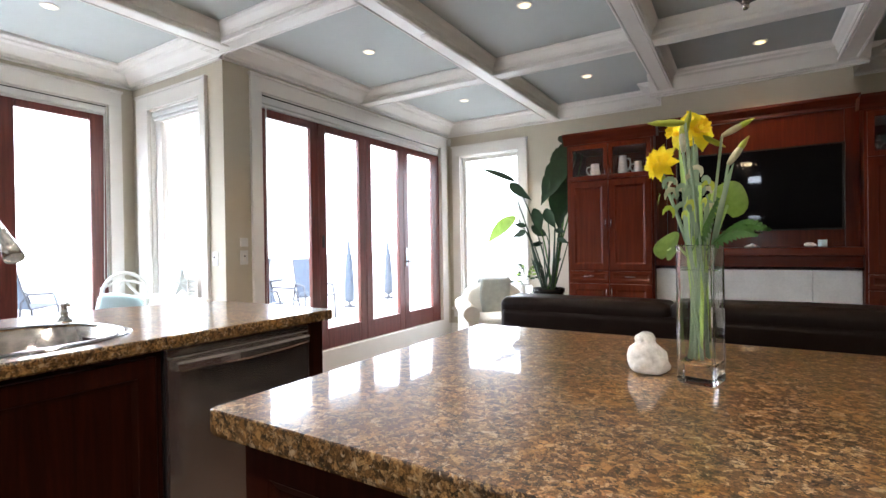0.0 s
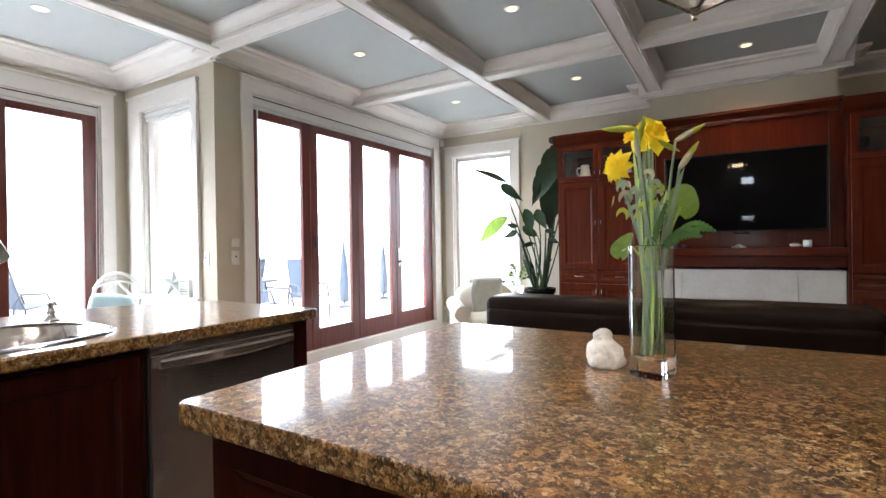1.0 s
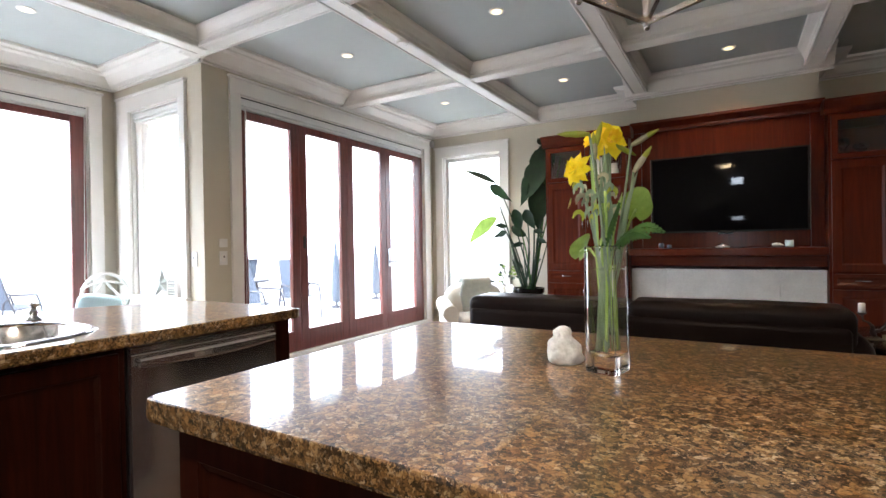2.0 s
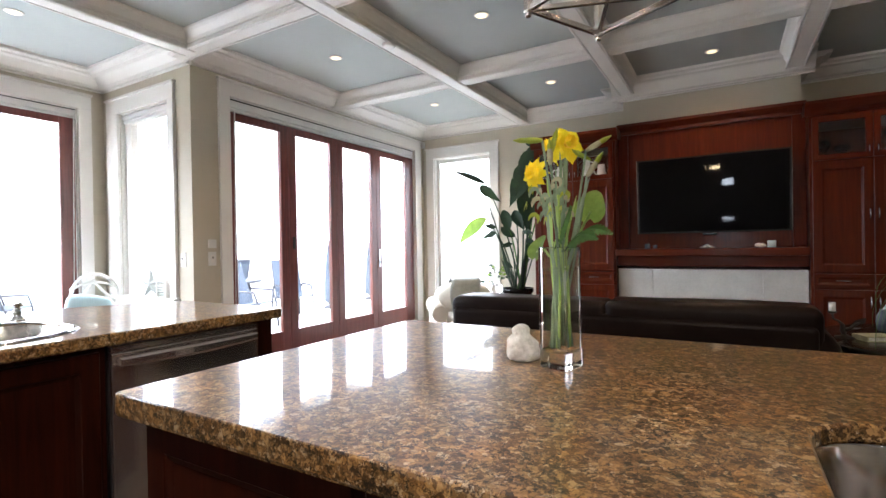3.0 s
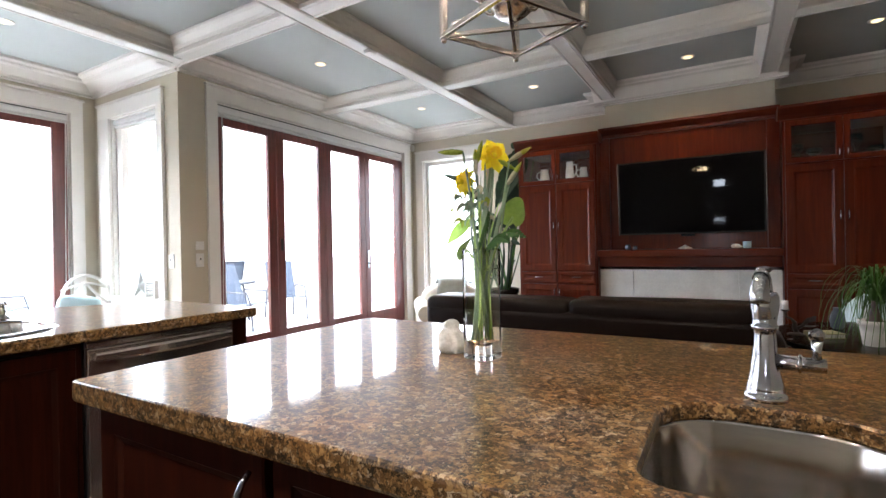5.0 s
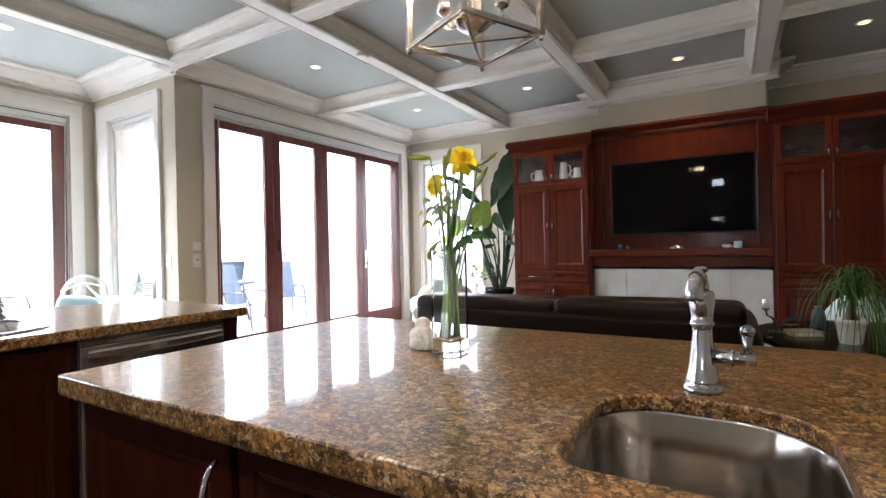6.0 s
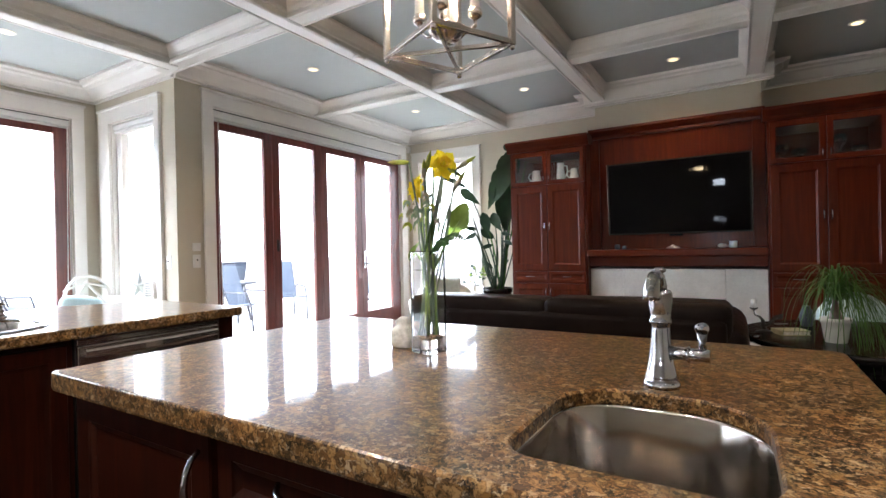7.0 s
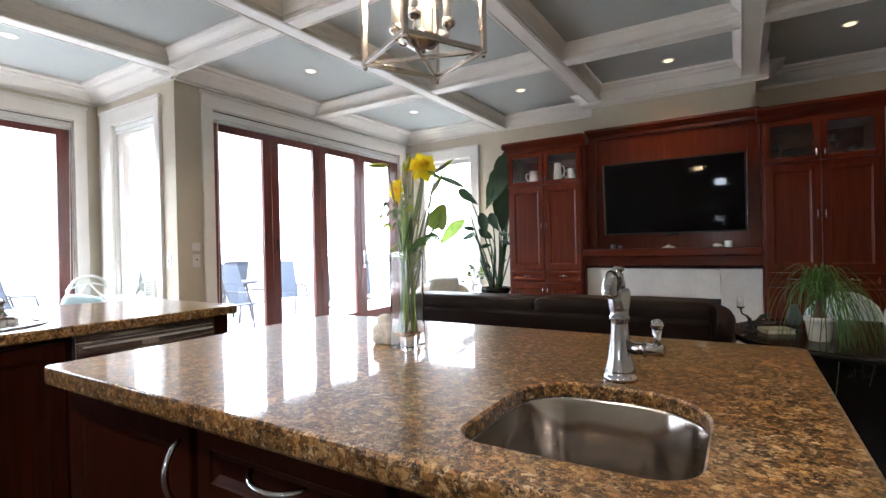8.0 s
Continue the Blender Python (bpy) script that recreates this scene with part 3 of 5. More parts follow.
# the island's faucet
f = thing("prep_faucet", (0.535, 0.998, IT), "polished chrome bridge-style faucet with a side lever", "faucet")
bm = bmesh.new()
lathe(bm, [(0.0302, 0), (0.0311, 0.006), (0.0286, 0.010), (0.0260, 0.012), (0.0277, 0.018), (0.0244, 0.026), (0.0210, 0.045), (0.0172, 0.075), (0.0155, 0.105), (0.0155, 0.112),
           (0.0189, 0.114), (0.0189, 0.119), (0.0164, 0.121), (0.0176, 0.132), (0.0206, 0.150), (0.0202, 0.166), (0.0176, 0.172), (0.0101, 0.174)], 28)
part("body", bm, M["chrome"], f)
bm = bmesh.new()
tube(bm, [(0, 0.0, 0.168), (0, 0, 0.180), (-0.001, -0.004, 0.190), (-0.003, -0.012, 0.197), (-0.004, -0.021, 0.199), (-0.006, -0.030, 0.196)], [0.0115, 0.0118, 0.0115, 0.0115, 0.0118, 0.0122], 20)
tube(bm, [(-0.0058, -0.0297, 0.1962), (-0.007, -0.037, 0.190), (-0.0078, -0.0415, 0.181), (-0.0082, -0.0432, 0.170), (-0.0083, -0.0436, 0.161), (-0.0083, -0.0436, 0.159)], [0.0115, 0.012, 0.0128, 0.0138, 0.0142, 0.0125], 20)
part("spray_spout", bm, M["chrome"], f)
bm = bmesh.new()
lathe(bm, [(0.008, 0.185), (0.009, 0.199), (0.005, 0.202), (0.010, 0.206), (0.0115, 0.210), (0.007, 0.214), (0.002, 0.215)], 16)
part("finial", bm, M["chrome"], f)
lever = bmesh.new()
tube(lever, [(0.012, 0, 0.062), (0.05, -0.004, 0.062), (0.078, -0.007, 0.062)], [0.0125, 0.0115, 0.011], 14)
tube(lever, [(0.042, -0.003, 0.062), (0.045, -0.0035, 0.062), (0.048, -0.004, 0.062)], [0.013, 0.0155, 0.013], 14)
tube(lever, [(0.066, -0.006, 0.066), (0.066, -0.006, 0.083), (0.066, -0.006, 0.1)], [0.0075, 0.0055, 0.0085], 12)
bmesh.ops.create_icosphere(lever, subdivisions=2, radius=0.0115, matrix=pose(0.066, -0.006, 0.108))
part("lever", lever, M["chrome"], f)

# peninsula with its sink, cabinet and dishwasher
pen_outer = [(-1.45, -1.6), (-1.45, 1.59), (-1.465, 1.605), (-2.21, 1.615), (-2.47, 1.2), (-2.47, -1.6)]
PC = (-1.83, 0.555)
pen_mouth = [(PC[0] + 0.27 * math.copysign(abs(math.cos(a)) ** 0.7, math.cos(a)), PC[1] + 0.325 * math.copysign(abs(math.sin(a)) ** 0.7, math.sin(a))) for a in [2 * math.pi * k / 48 for k in range(48)]]
whole("peninsula_countertop", slab_with_hole(pen_outer, pen_mouth, PC, PT, 0.042), M["granite"], "polished brown speckled granite countertop on the peninsula", "countertop")
s = thing("kitchen_sink", (*PC, PT - 0.3), "oval stainless steel drop-in sink with a raised rim", "sink")
loc = [(x - PC[0], y - PC[1]) for x, y in pen_mouth]
part("bowl", basin(loc, (0, 0), 0.302, 0.2, 0.012, 0.01), M["sink_steel"], s)
bm, rings = bmesh.new(), []
for inset, z in ((0.034, 0.301), (0.030, 0.306), (0.016, 0.308), (0.004, 0.303)):
    rings.append([bm.verts.new(((cast(loc, (0, 0), a) + inset) * math.cos(a), (cast(loc, (0, 0), a) + inset) * math.sin(a), z)) for a in [2 * math.pi * k / 72 for k in range(72)]])
for p, q in zip(rings, rings[1:]):
    for k in range(72):
        bm.faces.new((p[k], p[(k + 1) % 72], q[(k + 1) % 72], q[k])).smooth = True
part("rim", bm, M["chrome"], s)

f = thing("kitchen_faucet", (-2.16, 0.55, PT), "brushed nickel gooseneck faucet with a pull-down spray head", "faucet")
bm = bmesh.new()
lathe(bm, [(0.034, 0), (0.034, 0.008), (0.026, 0.016), (0.02, 0.06), (0.018, 0.12)], 20)
part("base", bm, M["nickel"], f)
bm = bmesh.new()
tube(bm, [(0, 0, 0.1), (0, 0, 0.28)] + [(0.19 - 0.19 * math.cos(a), 0.012 * a, 0.28 + 0.12 * math.sin(a)) for a in [radians(15 * k) for k in range(1, 10)]], 0.0135, 14)
part("neck", bm, M["nickel"], f)
bm = bmesh.new()
tube(bm, [(0.335, 0.03, 0.366), (0.385, 0.032, 0.335), (0.435, 0.038, 0.285), (0.465, 0.042, 0.250)], [0.0135, 0.015, 0.021, 0.025], 18)
part("spray_head", bm, M["nickel"], f)
d = thing("soap_dispenser", (-2.14, 0.87, PT), "small ornate chrome soap dispenser beside the sink", "soap dispenser")
bm = bmesh.new()
lathe(bm, [(0.028, 0), (0.028, 0.006), (0.02, 0.012), (0.013, 0.022), (0.017, 0.032), (0.012, 0.042), (0.009, 0.058), (0.014, 0.064), (0.012, 0.07), (0.005, 0.074)], 20)
part("body", bm, M["nickel"], d)
bm = bmesh.new()
tube(bm, [(-0.018, 0, 0.075), (0, 0, 0.07), (0.03, 0, 0.072), (0.046, 0, 0.064)], [0.004, 0.007, 0.006, 0.005], 8)
part("spout", bm, M["nickel"], d)

c = thing("peninsula_cabinet", (0, 0, FLOOR), "dark cherry wood peninsula cabinet under granite", "cabinet")
ZP = PT - 0.042 - FLOOR
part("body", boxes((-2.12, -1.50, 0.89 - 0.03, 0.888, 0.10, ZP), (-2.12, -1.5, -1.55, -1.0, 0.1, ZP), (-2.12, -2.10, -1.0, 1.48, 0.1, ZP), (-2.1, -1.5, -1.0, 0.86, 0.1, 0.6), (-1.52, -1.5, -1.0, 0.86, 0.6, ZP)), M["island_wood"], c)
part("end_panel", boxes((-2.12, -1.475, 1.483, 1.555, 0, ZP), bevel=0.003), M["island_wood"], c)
part("toe_kick", boxes((-2.05, -1.56, -1.5, 1.48, 0, 0.098)), M["matte_black"], c)
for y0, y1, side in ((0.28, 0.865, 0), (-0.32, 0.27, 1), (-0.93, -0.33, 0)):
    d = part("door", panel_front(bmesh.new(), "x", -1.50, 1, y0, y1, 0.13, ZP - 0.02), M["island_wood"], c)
    yy = y0 + 0.03 if side == 0 else y1 - 0.03
    part("handle", bow_handle(bmesh.new(), (-1.48, yy, ZP - 0.2), (-1.48, yy, ZP - 0.08), (1, 0, 0)), M["chrome"], d, "curved chrome pull")

d = thing("dishwasher", (-1.5, 1.185, FLOOR), "stainless steel dishwasher with a bowed bar handle", "dishwasher")
part("body", boxes((-0.58, -0.002, -0.29, 0.29, 0.1, ZP - 0.006)), M["matte_black"], d)
part("door", boxes((0, 0.028, -0.29, 0.29, 0.13, ZP - 0.032), bevel=0.004), M["steel"], d)
part("control_panel", boxes((0, 0.026, -0.29, 0.29, ZP - 0.030, ZP - 0.008), bevel=0.003), M["steel"], d)
part("toe_panel", boxes((-0.05, -0.03, -0.29, 0.29, 0.0, 0.125)), M["plastic"], d)
HZ = ZP - 0.060
bm, rings = bmesh.new(), []
for k in range(17):
    q = k / 16
    y, x, hh = -0.272 + 0.544 * q, 0.046 + 0.026 * math.sin(math.pi * q), 0.0145 + 0.0045 * math.sin(math.pi * q)
    rings.append([bm.verts.new((x + dx, y, HZ + dz)) for dx, dz in ((-0.006, -hh), (0.005, -hh), (0.009, -hh * 0.55), (0.009, hh * 0.55), (0.005, hh), (-0.006, hh))])
for p, q in zip(rings, rings[1:]):
    for k in range(6):
        bm.faces.new((p[k], p[(k + 1) % 6], q[(k + 1) % 6], q[k]))
bm.faces.new(rings[0])
bm.faces.new(rings[-1])
for y in (-0.245, 0.245):
    tube(bm, [(0.026, y, HZ), (0.048, y, HZ)], 0.009, 10)
part("handle", bm, M["steel"], d, "bowed flat steel bar handle")

# ---- on the island ----
v = thing("glass_vase", (-0.002, 1.06, IT), "tall square clear glass vase half full of water", "vase", turn=-14)
bm = bmesh.new()
H, W, WI = 0.25, 0.0325, 0.0285
rings = []
for ol, z, k in ((rounded(-W + 0.002, W - 0.002, -W + 0.002, W - 0.002, (0.006,) * 4, 3), 0.0005, 0), (rounded(-W, W, -W, W, (0.006,) * 4, 3), 0.003, 0), (rounded(-W, W, -W, W, (0.006,) * 4, 3), H - 0.002, 0),
                 (rounded(-W + 0.002, W - 0.002, -W + 0.002, W - 0.002, (0.005,) * 4, 3), H, 0), (rounded(-WI, WI, -WI, WI, (0.005,) * 4, 3), H - 0.002, 0), (rounded(-WI, WI, -WI, WI, (0.005,) * 4, 3), 0.040, 0),
                 (rounded(-WI + 0.008, WI - 0.008, -WI + 0.008, WI - 0.008, (0.005,) * 4, 3), 0.033, 0)):
    rings.append([bm.verts.new((x, y, z)) for x, y in ol])
n = len(rings[0])
for p, q in zip(rings, rings[1:]):
    for k in range(n):
        bm.faces.new((p[k], p[(k + 1) % n], q[(k + 1) % n], q[k]))
bm.faces.new(rings[0][::-1])
bm.faces.new(rings[-1])
part("vessel", bm, M["glass"], v).visible_shadow = False
WW = WI - 0.0008
bm = bmesh.new()
prism(bm, rounded(-WW, WW, -WW, WW, (0.005,) * 4, 3), "z", 0.2035, 0.205)
part("water_surface", bm, M["water"], v, "clear still water round the stems").visible_shadow = False


def leaf_blade(bm, pts, widths, normal_hint=(0, -1, 0), fold=0.15):
    """A leaf along points with a half-width at each, folded along its rib."""
    pts, rows = [Vector(p) for p in pts], []
    for i, p in enumerate(pts):
        d = (pts[min(i + 1, len(pts) - 1)] - pts[max(i - 1, 0)]).normalized()
        side = d.cross(Vector(normal_hint)).normalized()
        up = side.cross(d)
        w = widths[i]
        rows.append([bm.verts.new(p - side * w + up * w * fold), bm.verts.new(p), bm.verts.new(p + side * w + up * w * fold)])
    for a, b in zip(rows, rows[1:]):
        for k in range(2):
            bm.faces.new((a[k], a[k + 1], b[k + 1], b[k])).smooth = True
    return bm


def arc(a, b, sag=(0, 0, 0), n=10):
    a, b, sag = Vector(a), Vector(b), Vector(sag)
    return [a + (b - a) * (k / n) + sag * math.sin(math.pi * k / n) for k in range(n + 1)]


rng = random.Random(7)
VX, VY = -0.002, 1.06


def to_world(x, y, z):
    return (VX + x, VY + y, IT + z)


def petal_blade(bm, base, d, face, length, width, cup, wave):
    """One broad, pointed petal from base along d: cupped across, arched along, with a wavy edge."""
    side, rows = d.cross(face).normalized(), []
    for i in range(9):
        q = i / 8
        half = width * (0.30 + 0.70 * math.sin(math.pi * min(1, q * 0.95 + 0.05) ** 0.9) ** 0.8) * (1 - max(0, q - 0.72) / 0.28 * 0.92)
        mid = base + d * length * q + face * (length * (0.22 * q - 0.34 * q * q))
        rows.append([bm.verts.new(mid + side * half * u + face * (cup * half * u * u + 0.0016 * math.sin(wave + 6 * q + 3 * u) * abs(u) * q)) for u in (-1, -0.5, 0, 0.5, 1)])
    for r0, r1 in zip(rows, rows[1:]):
        for k in range(4):
            bm.faces.new((r0[k], r0[k + 1], r1[k + 1], r1[k])).smooth = True
    return bm


def flower_stem(t, foot, back, face):
    bm = bmesh.new()
    mouth = Vector((max(-0.020, min(0.020, back.x * 0.3)), max(-0.020, min(0.020, back.y * 0.25)), 0.245))
    tube(bm, [Vector(foot).lerp(mouth, k / 5) for k in range(6)] + arc(mouth, back - face * 0.012 - Vector((0, 0, 0.035)), (0, 0, 0.004), 6)[1:] + [back - face * 0.011 - Vector((0, 0, 0.012)), back - face * 0.004, back],
         [0.0032] * 12 + [0.0034, 0.004, 0.005], 8)
    part("stem", bm, M["bluestem"], t)


def daffodil(head, face, foot, size=0.036):
    """One daffodil: stem, two whorls of three pointed petals and a frilled trumpet, head at `head` facing `face`."""
    t = thing("daffodil", (VX, VY, IT), "yellow daffodil with an orange-yellow trumpet on a green stem", "flower", group="flowers in the vase")
    head, face = Vector(head), Vector(face).normalized()
    back = head - face * 0.012
    flower_stem(t, foot, back, face)
    u = face.orthogonal().normalized()
    w = face.cross(u)
    for k in range(6):
        a = math.pi * k / 3 + 0.25 + rng.uniform(-0.08, 0.08)
        d = (u * math.cos(a) + w * math.sin(a) + face * rng.uniform(-0.12, 0.12)).normalized()
        part("petal", petal_blade(bmesh.new(), back + face * (0.002 if k % 2 else 0.0), d, face, size * rng.uniform(0.95, 1.08), size * (0.37 if k % 2 else 0.33), 0.22, k * 1.7), M["petal"], t)
    bm, rings = bmesh.new(), []
    for r, h in ((0.007, 0.0), (0.0085, 0.008), (0.0095, 0.016), (0.0115, 0.023), (0.0155, 0.027)):
        ring = []
        for k in range(36):
            a = 2 * math.pi * k / 36
            rr = r * (1 + (0.10 * math.sin(9 * a) if h > 0.02 else 0.03 * math.sin(6 * a)))
            ring.append(bm.verts.new(back + face * (h + (0.0016 * math.sin(9 * a + 1) if h > 0.02 else 0)) + (u * math.cos(a) + w * math.sin(a)) * rr))
        rings.append(ring)
    for p, q in zip(rings, rings[1:]):
        for k in range(36):
            bm.faces.new((p[k], p[(k + 1) % 36], q[(k + 1) % 36], q[k])).smooth = True
    bm.faces.new(rings[0])
    part("trumpet", bm, M["trumpet"], t)
    bm = bmesh.new()
    for k in range(5):
        a = 2 * math.pi * k / 5
        tube(bm, [back, back + face * 0.02 + (u * math.cos(a) + w * math.sin(a)) * 0.004], 0.0012, 5)
    part("stamens", bm, M["petal"], t)
    bm = bmesh.new()
    leaf_blade(bm, [back - face * 0.012 + Vector((0, 0, -0.012)), back - face * 0.016, back - face * 0.014 + Vector((0, 0, 0.014)), back - face * 0.008 + Vector((0.002, 0, 0.026))], [0.003, 0.006, 0.005, 0.001], face, 0.5)
    part("spathe", bm, M["bud"], t, "papery pinkish sheath behind the bloom")
    return t


def double_daffodil(head, face, foot, size=0.031):
    """A full, many-petalled bloom: four whorls that shorten and stand up towards the middle."""
    t = thing("double_daffodil", (VX, VY, IT), "full double yellow daffodil with layers of petals", "flower", group="flowers in the vase")
    head, face = Vector(head), Vector(face).normalized()
    back = head - face * 0.012
    flower_stem(t, foot, back, face)
    u = face.orthogonal().normalized()
    w = face.cross(u)
    for whorl, (count, reach, rise) in enumerate(((8, 1.0, 0.0), (8, 0.86, 0.30), (7, 0.66, 0.7), (5, 0.46, 1.4))):
        for k in range(count):
            a = 2 * math.pi * (k + 0.5 * whorl) / count + rng.uniform(-0.12, 0.12)
            d = (u * math.cos(a) + w * math.sin(a) + face * (rise + rng.uniform(-0.1, 0.1))).normalized()
            up = (face - d * face.dot(d)).normalized()
            part("petal", petal_blade(bmesh.new(), back + face * 0.003 * whorl, d, up, size * reach * rng.uniform(0.92, 1.08), size * 0.26, 0.3, k * 2.3 + whorl), M["petal"], t)
    return t


daffodil((-0.004, 0.096, 0.482), (0.62, -0.78, 0.12), (0.018, 0.012, 0.043), 0.046)
daffodil((-0.047, 0.105, 0.483), (-0.70, -0.50, 0.10), (-0.014, -0.018, 0.043), 0.045)
double_daffodil((-0.079, 0.062, 0.416), (-0.42, -0.90, 0.05), (0.004, -0.022, 0.043), 0.039)


def daffodil_bud(tip, foot, lean, papery=True):
    t = thing("daffodil_bud", (VX, VY, IT), "closed daffodil bud in a papery sheath on a stem", "flower", group="flowers in the vase")
    tip, lean = Vector(tip), Vector(lean).normalized()
    base = tip - lean * 0.045
    bm = bmesh.new()
    tube(bm, arc(foot, base, (0.004, 0.004, 0), 8), 0.0024, 8)
    part("stem", bm, M["bluestem"], t)
    bm = bmesh.new()
    tube(bm, [base, base + lean * 0.012, base + lean * 0.026, base + lean * 0.038, tip], [0.0035, 0.006, 0.0068, 0.005, 0.0015], 10)
    part("sheath", bm, M["bud"] if papery else M["tip"], t)
    bm = bmesh.new()
    tube(bm, [base + lean * 0.024, tip, tip + lean * 0.016], [0.0055, 0.0055, 0.001], 8)
    part("bud_tip", bm, M["tip"], t, "yellow-green bud tip")


daffodil_bud((0.074, 0.10, 0.482), (-0.020, 0.004, 0.043), (0.85, 0.1, 0.45))
daffodil_bud((0.070, 0.06, 0.436), (-0.016, 0.017, 0.043), (0.55, 0.1, 0.82))
daffodil_bud((-0.062, -0.05, 0.470), (0.014, 0.0, 0.043), (-0.97, -0.1, 0.10), False)
daffodil_bud((0.026, 0.12, 0.452), (-0.006, -0.020, 0.043), (0.75, 0.2, -0.45), False)
daffodil_bud((-0.020, 0.05, 0.494), (0.0, 0.016, 0.043), (0.25, 0.1, 0.95), False)
daffodil_bud((-0.030, 0.04, 0.472), (0.010, 0.010, 0.043), (-0.05, 0.1, 0.99))

g = thing("daffodil_leaves", (VX, VY, IT), "upright grey-green daffodil leaves standing in the vase", "leaves", group="flowers in the vase")
TIPS = [(-0.035, 0.03, 0.44), (-0.018, 0.05, 0.43), (-0.008, 0.02, 0.40), (0.055, 0.05, 0.40), (0.02, 0.06, 0.36), (-0.03, 0.0, 0.36), (0.012, -0.01, 0.34), (-0.012, 0.06, 0.46)]
for k, tip3 in enumerate(TIPS):
    fx, fy = rng.uniform(-0.019, 0.019), rng.uniform(-0.019, 0.019)
    bm = bmesh.new()
    tip3 = Vector(tip3)
    mouth = Vector((max(-0.021, min(0.021, tip3.x * 0.5)), max(-0.021, min(0.021, tip3.y * 0.3)), 0.24))
    pts = [Vector((fx, fy, 0.044)).lerp(mouth, q) for q in (0, 0.33, 0.66, 1)] + [mouth.lerp(tip3, q) + Vector((0.003 * math.sin(3 * q + k), 0, 0)) for q in (0.25, 0.5, 0.75, 0.92, 1)]
    wide = 0.75 if k % 3 else 0.95
    leaf_blade(bm, pts, [wide * q for q in (0.003, 0.0036, 0.0044, 0.0054, 0.006, 0.0058, 0.0046, 0.0026, 0.0006)], (rng.uniform(-0.7, 0.9), -1, 0), 0.45)
    part("leaf", bm, M["bluestem"] if k % 4 else M["stem"], g)
for k in range(6):
    fx, fy = rng.uniform(-0.020, 0.020), rng.uniform(-0.020, 0.020)
    bm = bmesh.new()
    tube(bm, arc((fx, fy, 0.043), (fx * 0.6 + rng.uniform(-0.012, 0.012), fy * 0.6 + 0.005, rng.uniform(0.25, 0.36)), (0.003, 0.003, 0), 6), 0.003, 7)
    part("cut_stem", bm, M["stem"], g)


def round_leaf(name, centre, r, facing, foot, material, label):
    t = thing(name, (VX, VY, IT), label, "leaf", group="flowers in the vase")
    centre, facing = Vector(centre), Vector(facing).normalized()
    u = facing.cross(Vector((0, 0, 1))).normalized()
    w = u.cross(facing)
    bm = bmesh.new()
    hub = bm.verts.new(centre - facing * r * 0.15)
    rings = []
    for q in (0.5, 1.0):
        rings.append([bm.verts.new(centre + (u * math.cos(a) + w * math.sin(a)) * r * q * (1 + 0.09 * math.cos(3 * a + 1) - (0.4 if k == 18 else 0) * (q - 0.4)) + facing * r * 0.14 * (q * q * math.cos(2 * a)))
                      for k, a in enumerate([2 * math.pi * k / 24 for k in range(24)])])
    for k in range(24):
        bm.faces.new((hub, rings[0][k], rings[0][(k + 1) % 24])).smooth = True
        bm.faces.new((rings[0][k], rings[1][k], rings[1][(k + 1) % 24], rings[0][(k + 1) % 24])).smooth = True
    part("blade", bm, material, t)
    bm = bmesh.new()
    tube(bm, arc(foot, centre - Vector((0, 0, r * 0.3)), (0, 0, 0.01), 6), 0.0028, 6)
    part("stalk", bm, M["stem"], t)


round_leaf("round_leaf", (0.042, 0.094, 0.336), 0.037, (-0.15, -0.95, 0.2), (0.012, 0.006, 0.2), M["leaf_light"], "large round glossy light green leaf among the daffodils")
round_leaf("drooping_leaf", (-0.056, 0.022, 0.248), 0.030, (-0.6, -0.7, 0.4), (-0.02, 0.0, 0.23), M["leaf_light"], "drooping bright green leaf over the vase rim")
t = thing("fern_frond", (VX, VY, IT), "small green fern frond over the vase rim", "leaf", group="flowers in the vase")
for foot, tip, up in (((0.015, 0.0, 0.24), (0.105, 0.0, 0.275), 0.025), ((0.012, -0.01, 0.24), (0.085, -0.04, 0.265), 0.02), ((-0.012, 0.0, 0.24), (0.03, -0.02, 0.33), 0.0)):
    spine = arc(foot, tip, (0, 0, up), 12)
    bm = bmesh.new()
    tube(bm, spine, 0.0014, 5)
    for k in range(2, 13):
        ln = 0.024 * math.sin(math.pi * (k + 2) / 15)
        for sgn in (-1, 1):
            tip2 = spine[k] + Vector((0.4 * ln, sgn * ln * 0.6, sgn * ln * 0.55 - 0.1 * ln))
            leaf_blade(bm, [spine[k], spine[k].lerp(tip2, 0.5), tip2], [0.002, 0.0042, 0.0008], (0, -1, 0.2), 0.1)
    part("frond", bm, M["grassy"], t)
t = thing("wilted_blooms", (VX, VY, IT), "curled wilted pale green and brown petals between stems", "flower", group="flowers in the vase")
